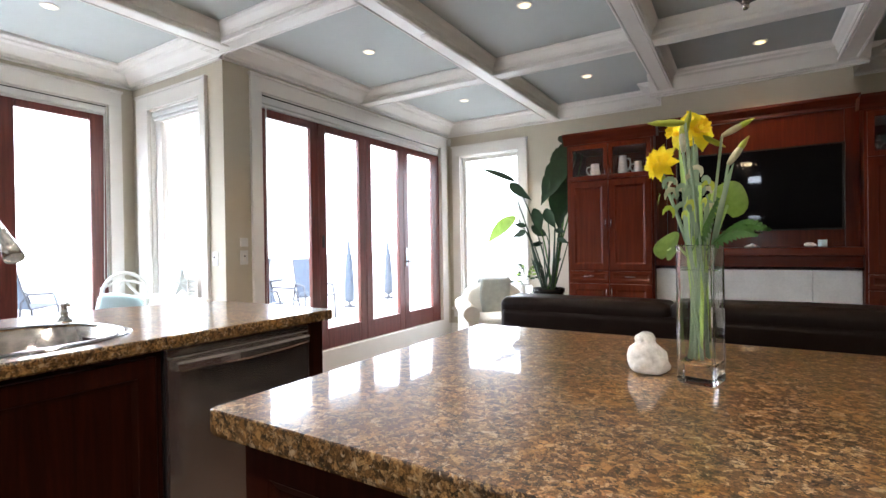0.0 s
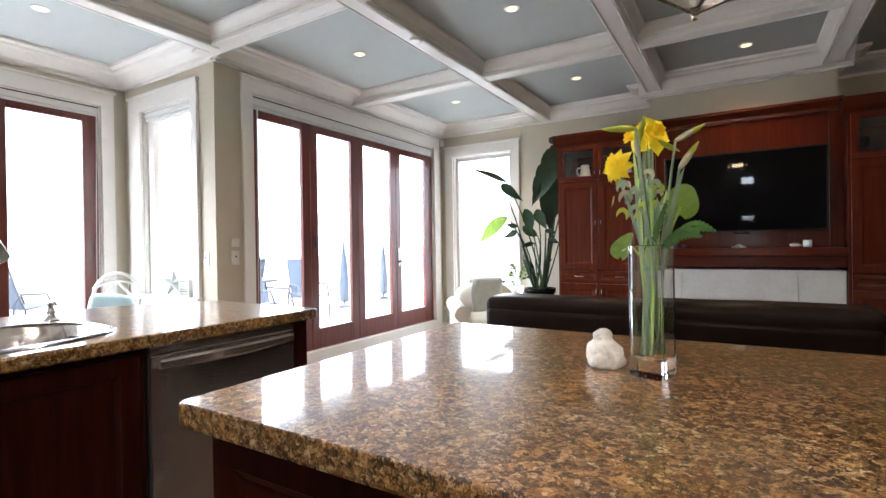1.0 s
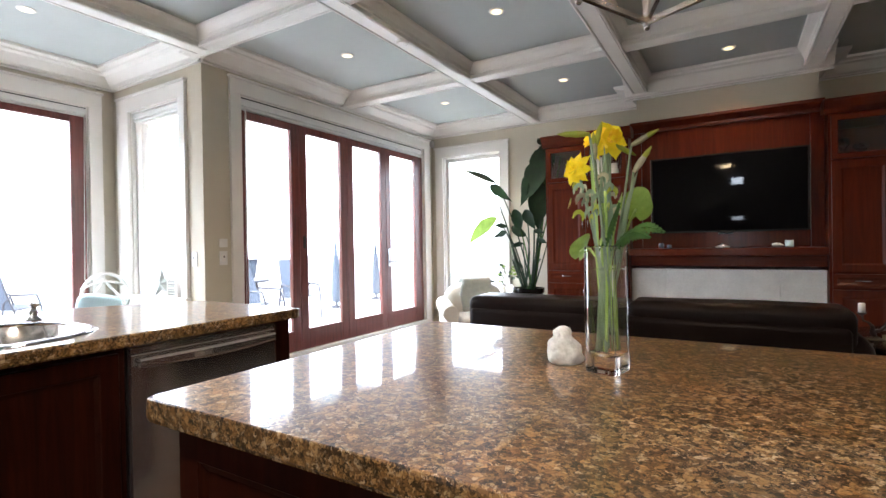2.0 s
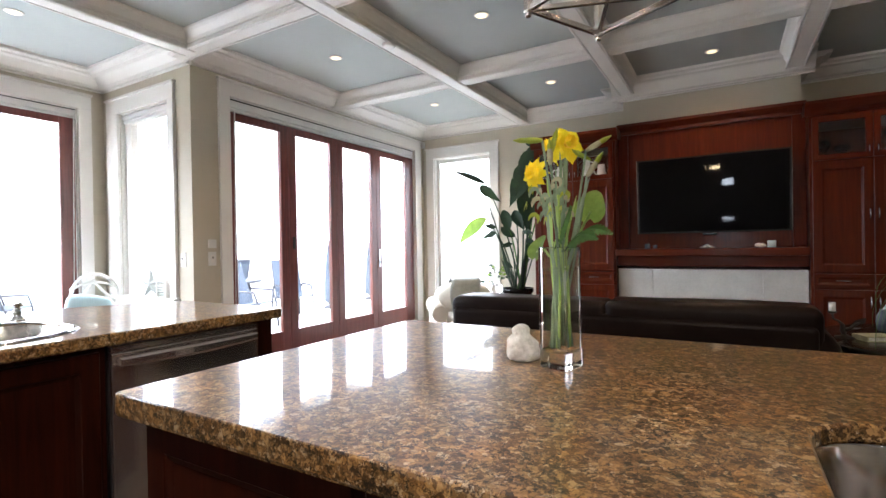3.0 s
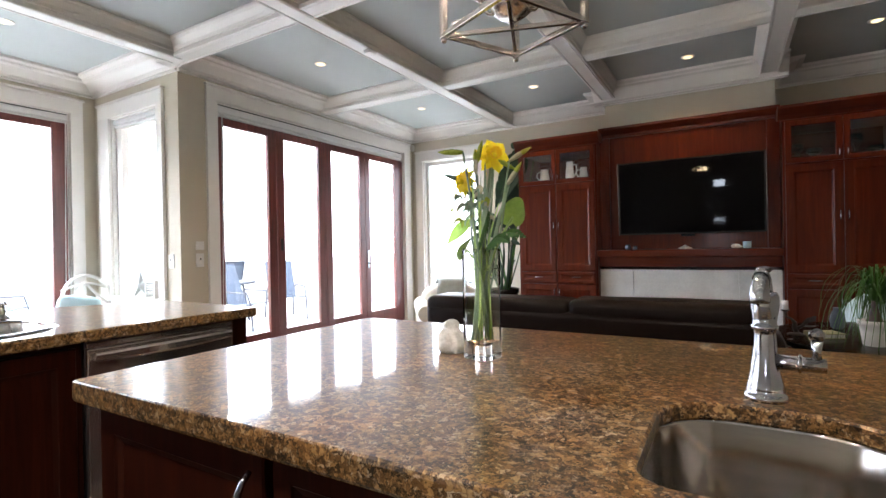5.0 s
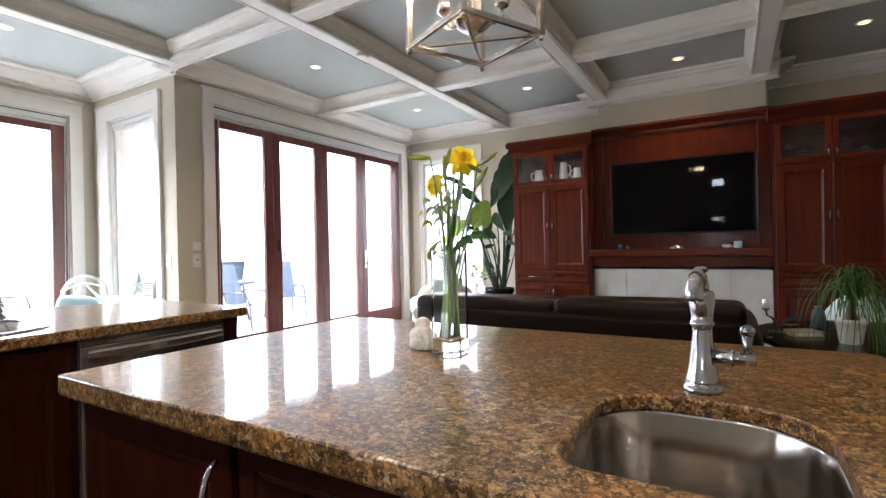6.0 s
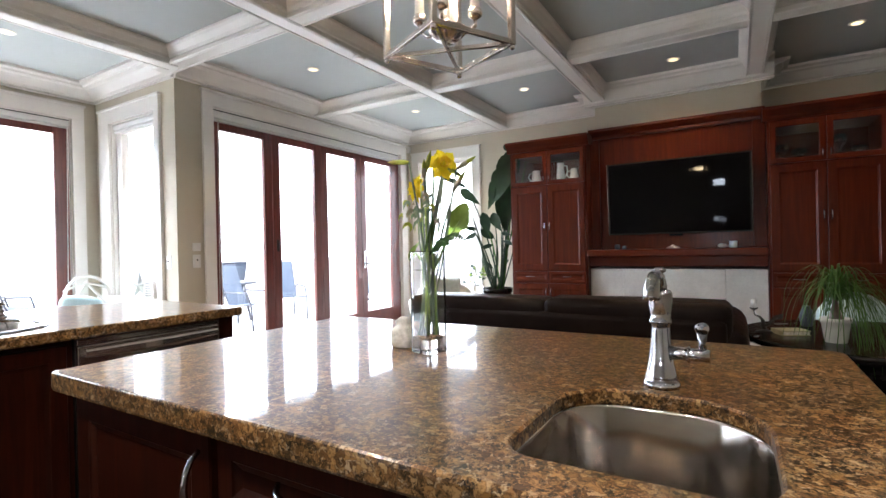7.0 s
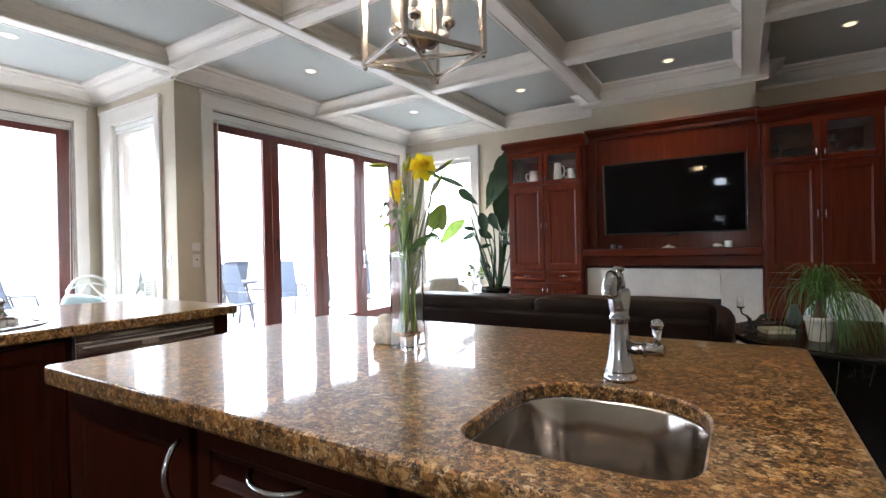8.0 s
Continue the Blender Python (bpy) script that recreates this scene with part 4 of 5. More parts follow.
for k in range(26):
    c0 = Vector((rng.uniform(-0.055, 0.02), rng.uniform(-0.03, 0.03), rng.uniform(0.30, 0.385)))
    if k < 7:
        c0 = Vector((-0.055 + rng.uniform(-0.012, 0.012), rng.uniform(-0.02, 0.01), rng.uniform(0.315, 0.37)))
    bm = bmesh.new()
    a0, r = rng.uniform(0, 6.28), rng.uniform(0.006, 0.012)
    e1, e2 = Vector((math.cos(a0), 0.4 * math.sin(a0), 0)).normalized(), Vector((0.1, 0.2, 1)).normalized()
    pts = [c0 + e1 * r * math.cos(q) + e2 * r * math.sin(q) * 1.3 for q in [0.6 * j for j in range(7)]]
    leaf_blade(bm, pts, [0.001, 0.003, 0.0045, 0.005, 0.0045, 0.003, 0.001], e1.cross(e2), 0.3)
    part("curl", bm, M["bud"] if k % 4 == 0 else M["tip"] if k % 4 == 1 else M["bluestem"], t)

bm = bmesh.new()
prof = [(0.024, 0.0), (0.029, 0.002), (0.0325, 0.008), (0.0345, 0.016), (0.035, 0.024), (0.034, 0.032), (0.0315, 0.040), (0.0275, 0.047), (0.0235, 0.052), (0.0205, 0.056), (0.0195, 0.060), (0.0192, 0.065), (0.0175, 0.070),
        (0.0135, 0.075), (0.008, 0.078), (0.002, 0.079)]
lathe(bm, prof, 48)
for vtx in bm.verts:
    n1 = noise.noise(vtx.co * 55) * 0.006 + noise.noise(vtx.co * 110) * 0.0016
    a = math.atan2(vtx.co.y, vtx.co.x)
    wing = max(0.0, math.cos(2 * (a + 0.35))) ** 2 * 0.004 * math.exp(-((vtx.co.z - 0.028) / 0.016) ** 2)
    side = vtx.co.copy()
    side.z = 0
    if side.length > 1e-5:
        vtx.co += side.normalized() * (n1 + wing - 0.003 * math.exp(-((math.sin(a + 1.2)) / 0.2) ** 2) * (0.01 < vtx.co.z < 0.05))
    low = max(0.0, (0.05 - vtx.co.z) / 0.05)
    vtx.co.x += 0.010 * low * max(0.0, vtx.co.x / 0.036) - 0.003 * (1 - low)
tube(bm, [(-0.004, -0.015, 0.064), (-0.007, -0.024, 0.061)], [0.0055, 0.001], 8)
whole("bird_figurine", bm, M["rough_ceramic"], "small plump chalk-white ceramic bird figurine on granite", "figurine", at=(-0.098, 1.090, IT))

# ---- pendant lantern ----
LZ = 1.632
L = thing("pendant_lantern", (0.119, 0.975, LZ), "open square pendant lantern in antique silver with candle bulbs", "pendant light", turn=63.9)
A, LH = 0.099, 0.40
for sx in (-1, 1):
    for sy in (-1, 1):
        part("post", boxes((sx * A - 0.0065, sx * A + 0.0065, sy * A - 0.0065, sy * A + 0.0065, -0.002, LH + 0.006), bevel=0.0015), M["brass"], L)
        bm = bmesh.new()
        lathe(bm, [(0.0035, -0.012), (0.0058, -0.010), (0.0062, -0.004), (0.0045, -0.0015)], 12, (sx * A, sy * A, 0))
        part("foot", bm, M["brass"], L)
        bm = bmesh.new()
        tube(bm, [(sx * A, sy * A, LH), (sx * 0.006, sy * 0.006, LH + 0.11)], 0.005, 6)
        part("brace", bm, M["brass"], L)
for z in (0.004, LH):
    for k in (-1, 1):
        part("rail", boxes((-A + 0.0065, A - 0.0065, k * A - 0.0045, k * A + 0.0045, z - 0.0055, z + 0.0055), bevel=0.001), M["brass"], L)
        part("rail", boxes((k * A - 0.0045, k * A + 0.0045, -A + 0.0065, A - 0.0065, z - 0.0055, z + 0.0055), bevel=0.001), M["brass"], L)
for k in (-1, 1):
    bm = boxes((-A * math.sqrt(2) + 0.009, A * math.sqrt(2) - 0.009, -0.0042, 0.0042, -0.0045, 0.0045), bevel=0.001)
    part("cross_bar", bm, M["brass"], L).matrix_basis = pose(0, 0, 0.004 + 0.0012 * k, 0, 0, 45 * k)
bm = bmesh.new()
lathe(bm, [(0.004, 0.012), (0.010, 0.016), (0.008, 0.022), (0.026, 0.026), (0.041, 0.038), (0.044, 0.046), (0.02, 0.052), (0.007, 0.054), (0.006, 0.08), (0.006, LH + 0.16)], 20)
part("hub", bm, M["brass"], L)
for k in range(4):
    a = radians(45 + 90 * k)
    cx, cy = 0.062 * math.cos(a), 0.062 * math.sin(a)
    bm = bmesh.new()
    tube(bm, [(0.02 * math.cos(a), 0.02 * math.sin(a), 0.04), (0.045 * math.cos(a), 0.045 * math.sin(a), 0.036), (cx, cy, 0.05), (cx, cy, 0.066)], 0.0045, 8)
    lathe(bm, [(0.004, 0.062), (0.014, 0.068), (0.017, 0.076), (0.013, 0.084), (0.011, 0.086)], 14, (cx, cy, 0))
    arm = part("arm", bm, M["brass"], L)
    bm = bmesh.new()
    lathe(bm, [(0.0105, 0.086), (0.0105, 0.165), (0.008, 0.167)], 12, (cx, cy, 0))
    part("candle_sleeve", bm, M["ceramic"], arm, "ivory candle sleeve")
    bm = bmesh.new()
    lathe(bm, [(0.006, 0.167), (0.0135, 0.185), (0.014, 0.2), (0.009, 0.22), (0.002, 0.24)], 12, (cx, cy, 0))
    part("bulb", bm, M["bulb"], arm, "glowing warm candle bulb")
for k in range(8):
    zc = LH + 0.17 + 0.055 * k
    bm = bmesh.new()
    a = 0 if k % 2 else math.pi / 2
    pts = [(0.014 * math.cos(q) * math.cos(a), 0.014 * math.cos(q) * math.sin(a), zc + 0.034 * math.sin(q)) for q in [2 * math.pi * j / 12 for j in range(13)]]
    tube(bm, pts, 0.003, 6)
    part("chain_link", bm, M["brass"], L)
bm = bmesh.new()
lathe(bm, [(0.004, LH + 0.56), (0.006, TOP - LZ - 0.04), (0.06, TOP - LZ - 0.03), (0.062, TOP - LZ)], 20)
part("canopy", bm, M["brass"], L)

# ---- recessed ceiling lights, with assumed ones over the kitchen ----
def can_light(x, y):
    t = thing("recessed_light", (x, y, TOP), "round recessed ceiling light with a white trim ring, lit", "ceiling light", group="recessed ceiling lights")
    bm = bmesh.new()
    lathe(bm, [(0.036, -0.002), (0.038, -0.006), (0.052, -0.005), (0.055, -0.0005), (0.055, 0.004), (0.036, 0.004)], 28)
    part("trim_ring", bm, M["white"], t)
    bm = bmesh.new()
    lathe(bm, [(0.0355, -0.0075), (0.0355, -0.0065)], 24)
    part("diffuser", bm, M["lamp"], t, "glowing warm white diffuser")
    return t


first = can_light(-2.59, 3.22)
# The last six are unseen, added over the kitchen to light the island.
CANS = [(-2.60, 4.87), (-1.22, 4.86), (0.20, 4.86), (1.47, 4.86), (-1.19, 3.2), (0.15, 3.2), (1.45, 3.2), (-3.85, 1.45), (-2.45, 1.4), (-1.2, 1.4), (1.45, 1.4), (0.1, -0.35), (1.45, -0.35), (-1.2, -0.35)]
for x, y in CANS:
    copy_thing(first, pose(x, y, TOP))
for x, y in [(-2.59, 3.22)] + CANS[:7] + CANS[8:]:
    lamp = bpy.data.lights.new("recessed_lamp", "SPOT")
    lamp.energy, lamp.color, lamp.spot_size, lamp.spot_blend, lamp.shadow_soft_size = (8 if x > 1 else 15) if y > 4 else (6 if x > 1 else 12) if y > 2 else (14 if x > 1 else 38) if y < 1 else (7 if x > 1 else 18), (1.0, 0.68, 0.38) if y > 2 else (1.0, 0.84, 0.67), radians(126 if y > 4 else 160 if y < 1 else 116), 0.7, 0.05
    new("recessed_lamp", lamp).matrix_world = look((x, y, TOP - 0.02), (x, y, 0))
bm = bmesh.new()
lathe(bm, [(0.03, -0.022), (0.045, -0.018), (0.05, -0.006), (0.05, 0)], 20)
whole("smoke_detector", bm, M["white"], "small round white smoke detector on a ceiling beam", "smoke detector", at=(-1.86, 3.0, BEAM - 0.004))

# ---- wall unit ----
CF = 5.15                           # front of the tall cabinets


def knob_pull(p, a, b, out=(0, -1, 0)):
    return part("handle", bow_handle(bmesh.new(), a, b, out, 0.005, 0.022), M["chrome"], p, "curved chrome pull")


def tall_cabinet(x0, x1, label):
    c = thing("tall_cabinet", (0, 0, FLOOR), label, "cabinet", group="tall cabinets beside the fireplace")
    o = -FLOOR
    b = CF + 0.022
    part("body", boxes((x0, x0 + 0.02, b, WY - 0.004, 0.08, 2.26 + o), (x1 - 0.02, x1, b, WY - 0.004, 0.08, 2.26 + o), (x0 + 0.02, x1 - 0.02, WY - 0.03, WY - 0.005, 0.08, 2.26 + o), (x0 + 0.02, x1 - 0.02, b, WY - 0.03, 0.08, 1.885 + o),
                       (x0 + 0.02, x1 - 0.02, b, WY - 0.03, 2.22 + o, 2.26 + o), ((x0 + x1) / 2 - 0.012, (x0 + x1) / 2 + 0.012, b, b + 0.02, 1.885 + o, 2.22 + o)), M["cherry"], c)
    part("plinth", boxes((x0, x1, CF + 0.06, WY - 0.01, 0, 0.08)), M["cherry_h"], c)
    bm = bmesh.new()
    prof = [(CF + 0.02, 2.235 + o), (CF + 0.005, 2.24 + o), (CF - 0.005, 2.275 + o), (CF - 0.03, 2.305 + o), (CF - 0.05, 2.33 + o), (CF - 0.055, 2.352 + o), (WY - 0.004, 2.352 + o), (WY - 0.004, 2.262 + o), (CF + 0.02, 2.262 + o)]
    prism(bm, prof, "x", x0 - 0.03, x1 + 0.03)
    part("cornice", bm, M["cherry_h"], c)
    mid = (x0 + x1) / 2
    for u0, u1, inner in ((x0 + 0.02, mid - 0.003, 1), (mid + 0.003, x1 - 0.02, 0)):
        hx = u1 - 0.024 if inner else u0 + 0.024
        d = part("glass_door", panel_front(bmesh.new(), "y", b, -1, u0, u1, 1.86 + o, 2.22 + o, 0.045, 0.022, fill=False), M["cherry"], c)
        part("pane", boxes((u0 + 0.045, u1 - 0.045, CF + 0.009, CF + 0.013, 1.905 + o, 2.175 + o)), M["cab_glass"], d)
        knob_pull(d, (hx, CF, 1.89 + o), (hx, CF, 1.96 + o))
        d = part("door", panel_front(bmesh.new(), "y", b, -1, u0, u1, 0.93 + o, 1.845 + o, 0.06, 0.022), M["cherry"], c)
        knob_pull(d, (hx, CF, 1.36 + o), (hx, CF, 1.45 + o))
        d = part("drawer", panel_front(bmesh.new(), "y", b, -1, u0, u1, 0.80 + o, 0.915 + o, 0.028, 0.022), M["cherry_h"], c)
        knob_pull(d, ((u0 + u1) / 2 - 0.055, CF, 0.86 + o), ((u0 + u1) / 2 + 0.055, CF, 0.86 + o))
        d = part("door", panel_front(bmesh.new(), "y", b, -1, u0, u1, 0.1, 0.785 + o, 0.06, 0.022), M["cherry"], c)
        knob_pull(d, (hx, CF, 0.64 + o), (hx, CF, 0.74 + o))
    return c


tall_cabinet(-1.525, -0.672, "tall red cherry cabinet with glass upper doors holding pitchers")
tall_cabinet(0.897, 1.72, "tall dark cherry cabinet with glass upper doors")

PF = 5.33
u = thing("tv_wall_panel", (0, 0, FLOOR), "red cherry wood wall panel and mantel behind the television", "wall unit")
part("back_panel", boxes((-0.668, 0.893, PF, PF + 0.03, 1.07 - FLOOR, 2.30 - FLOOR)), M["cherry"], u)
for a, b in ((-0.668, -0.57), (0.795, 0.893)):
    part("pilaster", boxes((a, b, PF - 0.03, PF - 0.001, 1.145 - FLOOR, 2.30 - FLOOR), bevel=0.004), M["cherry"], u)
bm = bmesh.new()
prism(bm, [(PF + 0.03, 2.30 - FLOOR), (PF - 0.03, 2.302 - FLOOR), (PF - 0.035, 2.33 - FLOOR), (PF - 0.06, 2.35 - FLOOR), (PF - 0.085, 2.375 - FLOOR), (PF - 0.09, 2.40 - FLOOR), (PF + 0.045, 2.40 - FLOOR)], "x", -0.668, 0.893)
part("cornice", bm, M["cherry_h"], u)
part("mantel_shelf", boxes((-0.667, 0.892, 5.10, PF - 0.002, 1.07 - FLOOR, 1.14 - FLOOR), bevel=0.008), M["cherry_h"], u)
part("frieze", boxes((-0.667, 0.892, 5.20, PF + 0.02, 0.97 - FLOOR, 1.068 - FLOOR), bevel=0.004), M["cherry_h"], u)

h = thing("fireplace", (0, 0, FLOOR), "pale limestone fireplace surround with a black firebox", "fireplace")
for row in ((-0.667, -0.345, 5.24, WY - 0.01, 0, 0.968), (0.565, 0.892, 5.24, WY - 0.01, 0, 0.968), (-0.343, 0.563, 5.242, WY - 0.01, 0.66 - FLOOR, 0.968)):
    part("stone_slab", boxes(row, bevel=0.002), M["stone"], h)
part("firebox", boxes((-0.343, 0.563, 5.68, 5.72, 0.02, 0.655 - FLOOR), (-0.343, -0.325, 5.26, 5.68, 0.02, 0.655 - FLOOR), (0.545, 0.563, 5.26, 5.68, 0.02, 0.655 - FLOOR), (-0.325, 0.545, 5.26, 5.68, 0.0, 0.03),
                      (-0.325, 0.545, 5.26, 5.68, 0.63 - FLOOR, 0.655 - FLOOR)), M["matte_black"], h, "black metal firebox")

tv = thing("television", (0.155, PF - 0.034, 1.653), "large flat black television mounted on a wooden panel", "television")
tilt = pose(0, 0, 0, 4.2, 0, 0)
for nm, bm, mt in (("screen", boxes((-0.614, 0.614, -0.062, -0.055, -0.348, 0.348)), M["screen"]),
                   ("bezel", boxes((-0.628, -0.614, -0.066, -0.04, -0.362, 0.362), (0.614, 0.628, -0.066, -0.04, -0.362, 0.362), (-0.614, 0.614, -0.066, -0.04, 0.348, 0.362), (-0.614, 0.614, -0.066, -0.04, -0.362, -0.348), bevel=0.002), M["matte_black"]),
                   ("side_trim", boxes((-0.632, -0.6285, -0.066, -0.02, -0.362, 0.362)), M["nickel"]),
                   ("side_trim", boxes((0.6285, 0.632, -0.066, -0.02, -0.362, 0.362)), M["nickel"]),
                   ("back_housing", boxes((-0.6, 0.6, -0.054, -0.02, -0.34, 0.34), bevel=0.01), M["plastic"]),
                   ("wall_bracket", boxes((-0.2, 0.2, -0.03, 0.032, -0.1, 0.1)), M["dark"])):
    ob = part(nm, bm, mt, tv)
    if nm != "wall_bracket":
        ob.matrix_basis = tilt
bm = boxes((-0.06, 0.06, -0.068, -0.05, -0.385, -0.364), bevel=0.003)
part("sensor_bar", bm, M["plastic"], tv).matrix_basis = tilt


def pitcher(x, y, z, h, r, spout=-1):
    t = thing("pitcher", (x, y, z), "white ceramic pitcher standing in the glass cabinet", "pitcher", group="white pitchers")
    bm = bmesh.new()
    lathe(bm, [(r * 0.8, 0), (r * 0.85, 0.004), (r, h * 0.3), (r * 0.85, h * 0.65), (r * 0.72, h * 0.85), (r * 0.82, h), (r * 0.76, h), (r * 0.66, h * 0.85), (r * 0.7, h * 0.4)], 20)
    part("body", bm, M["ceramic"], t)
    bm = bmesh.new()
    tube(bm, [(spout * r * 0.75, 0, h * 0.85), (spout * r * 1.5, 0, h * 0.82), (spout * r * 1.65, 0, h * 0.55), (spout * r * 1.2, 0, h * 0.3), (spout * r * 0.9, 0, h * 0.27)], 0.007, 8)
    part("handle", bm, M["ceramic"], t)


SH = 1.886
pitcher(-1.26, 5.28, SH, 0.15, 0.055)
pitcher(-0.98, 5.28, SH, 0.21, 0.047, 1)
pitcher(-0.83, 5.27, SH, 0.135, 0.046)
for x, hh, r in ((1.02, 0.16, 0.05), (1.14, 0.11, 0.06), (1.42, 0.2, 0.05), (1.55, 0.09, 0.055)):
    bm = bmesh.new()
    lathe(bm, [(r * 0.6, 0), (r * 0.62, 0.004), (r * 0.25, 0.02), (r * 0.3, hh * 0.4), (r, hh * 0.7), (r * 0.9, hh), (r * 0.86, hh), (r * 0.9, hh * 0.7)], 18)
    whole("glassware", bm, M["glass"], "clear glass goblet standing in the dark cabinet", "glass", group="glassware", at=(x, 5.34, SH))

MZ = 1.142
for x, r, hh in ((-0.385, 0.026, 0.05), (-0.315, 0.02, 0.035)):
    bm = bmesh.new()
    lathe(bm, [(r * 0.7, 0), (r, hh * 0.3), (r, hh * 0.75), (r * 0.7, hh), (r * 0.6, hh)], 16)
    whole("small_jar", bm, M["outdoor_blue"], "small dark blue-grey jar on the mantel shelf", "jar", group="mantel ornaments", at=(x, 5.2, MZ))
bm = bmesh.new()
for k in range(5):
    a = 2 * math.pi * k / 5 + 0.3
    tube(bm, [(0, 0, 0.016), (0.03 * math.cos(a), 0.03 * math.sin(a), 0.012), (0.062 * math.cos(a), 0.062 * math.sin(a), 0.006)], [0.016, 0.011, 0.004], 8)
bmesh.ops.create_icosphere(bm, subdivisions=2, radius=0.02, matrix=pose(0, 0, 0.018))
whole("starfish", bm, M["rough_ceramic"], "pale dried starfish lying on the mantel shelf", "ornament", at=(0.13, 5.2, MZ))
bm = bmesh.new()
bmesh.ops.create_icosphere(bm, subdivisions=2, radius=0.032, matrix=pose(0, 0, 0.02) @ Matrix.Diagonal((1, 0.8, 0.62, 1)))
tube(bm, [(0.02, 0, 0.02), (0.045, 0, 0.016), (0.06, 0, 0.01)], [0.02, 0.01, 0.002], 8)
whole("sea_shell", bm, M["rough_ceramic"], "pale rounded sea shell on the mantel shelf", "ornament", at=(0.535, 5.2, MZ))
bm = bmesh.new()
lathe(bm, [(0.028, 0), (0.032, 0.004), (0.032, 0.06), (0.029, 0.06), (0.028, 0.01)], 18)
whole("blue_cup", bm, M["lightblue"], "small turquoise blue cup on the mantel shelf", "cup", at=(0.63, 5.2, MZ))

# ---- sofa ----
def cushion(bm, x0, x1, y0, y1, z0, z1, r=0.05, puff=0.015):
    b2 = bmesh.new()
    box(b2, x0, x1, y0, y1, z0, z1, bevel=r, segs=4)
    for f2 in b2.faces:
        f2.smooth = True
    c2, hx, hy, hz = Vector(((x0 + x1) / 2, (y0 + y1) / 2, (z0 + z1) / 2)), (x1 - x0) / 2, (y1 - y0) / 2, (z1 - z0) / 2
    bmesh.ops.subdivide_edges(b2, edges=[e for e in b2.edges if e.calc_length() > 0.12], cuts=5, use_grid_fill=True)
    for v2 in b2.verts:
        q = v2.co - c2
        k = max(0, 1 - (q.x / hx) ** 2) * max(0, 1 - (q.y / hy) ** 2 * 0.6) * 0.6 + max(0, 1 - (q.x / hx) ** 2) * max(0, 1 - (q.z / hz) ** 2 * 0.6) * 0.4
        v2.co += Vector((0, math.copysign(puff, q.y) * k * 0.6, math.copysign(puff, q.z) * k))
        v2.co += Vector((0, 1, 1)) * noise.noise(v2.co * 7) * 0.004
    tmp = bpy.data.meshes.new("tmp")
    b2.to_mesh(tmp)
    b2.free()
    bm.from_mesh(tmp)
    bpy.data.meshes.remove(tmp)
    return bm


S = thing("leather_sofa", (-0.235, 3.04, FLOOR), "dark brown leather sofa with its back to the kitchen", "sofa")
o = -FLOOR
part("back_frame", cushion(bmesh.new(), -0.84, 0.85, -0.545, -0.33, 0.10, 0.85 + o, 0.03, 0.004), M["leather"], S)
for x0, x1, zt in ((-0.86, 0.02, 0.912), (0.0, 0.87, 0.92)):
    part("back_cushion", cushion(bmesh.new(), x0, x1, -0.53, -0.28, 0.70, zt + o, 0.045, 0.008), M["leather"], S)
    part("seat_cushion", cushion(bmesh.new(), max(x0, -0.70), min(x1, 0.70), -0.30, 0.40, 0.28, 0.46, 0.05, 0.02), M["leather"], S)
part("seat_base", boxes((-0.83, 0.83, -0.33, 0.38, 0.10, 0.28), bevel=0.02), M["leather"], S)
for sx in (-1, 1):
    part("armrest", cushion(bmesh.new(), *((0.72, 0.935) if sx > 0 else (-0.90, -0.72)), -0.53, 0.40, 0.10, 0.845 if sx > 0 else 0.70, 0.095 if sx > 0 else 0.06, 0.01), M["leather"], S)
    for sy in (-0.44, 0.34):
        part("leg", boxes((sx * 0.8 - 0.025, sx * 0.8 + 0.025, sy - 0.025, sy + 0.025, 0, 0.10), bevel=0.004), M["black"], S)

# ---- armchairs ----
def armchair(x, y, turn, fabric, label, throw=False, top=0.80):
    t = thing("armchair", (x, y, FLOOR), label, "armchair", turn=turn)
    part("seat_base", cushion(bmesh.new(), -0.30, 0.30, -0.36, 0.34, 0.12, 0.34, 0.03, 0.004), fabric, t)
    part("seat_cushion", cushion(bmesh.new(), -0.27, 0.27, -0.38, 0.24, 0.345, 0.47, 0.05, 0.02), fabric, t)
    bm = bmesh.new()
    cushion(bm, -0.34, 0.34, 0.20, 0.40, 0.30, top, 0.085, 0.02)
    for v2 in bm.verts:
        v2.co.y += 0.16 * max(0, v2.co.z - 0.35)
        v2.co.z -= 0.09 * (v2.co.x / 0.34) ** 2 * max(0, (v2.co.z - 0.4) / 0.4)
    part("backrest", bm, fabric, t)
    for sx in (-1, 1):
        bm = bmesh.new()
        cushion(bm, min(sx * 0.29, sx * 0.41), max(sx * 0.29, sx * 0.41), -0.37, 0.34, 0.12, 0.52, 0.03, 0.004)
        tube(bm, [(sx * 0.365, -0.385, 0.53), (sx * 0.365, 0.0, 0.535), (sx * 0.36, 0.36, 0.56)], [0.082, 0.085, 0.08], 18)
        part("armrest", bm, fabric, t)
        for sy in (-0.30, 0.28):
            bm = bmesh.new()
            tube(bm, [(sx * 0.28, sy, 0.12), (sx * 0.28, sy, 0)], [0.022, 0.014], 10)
            part("leg", bm, M["island_wood"], t)
    return t


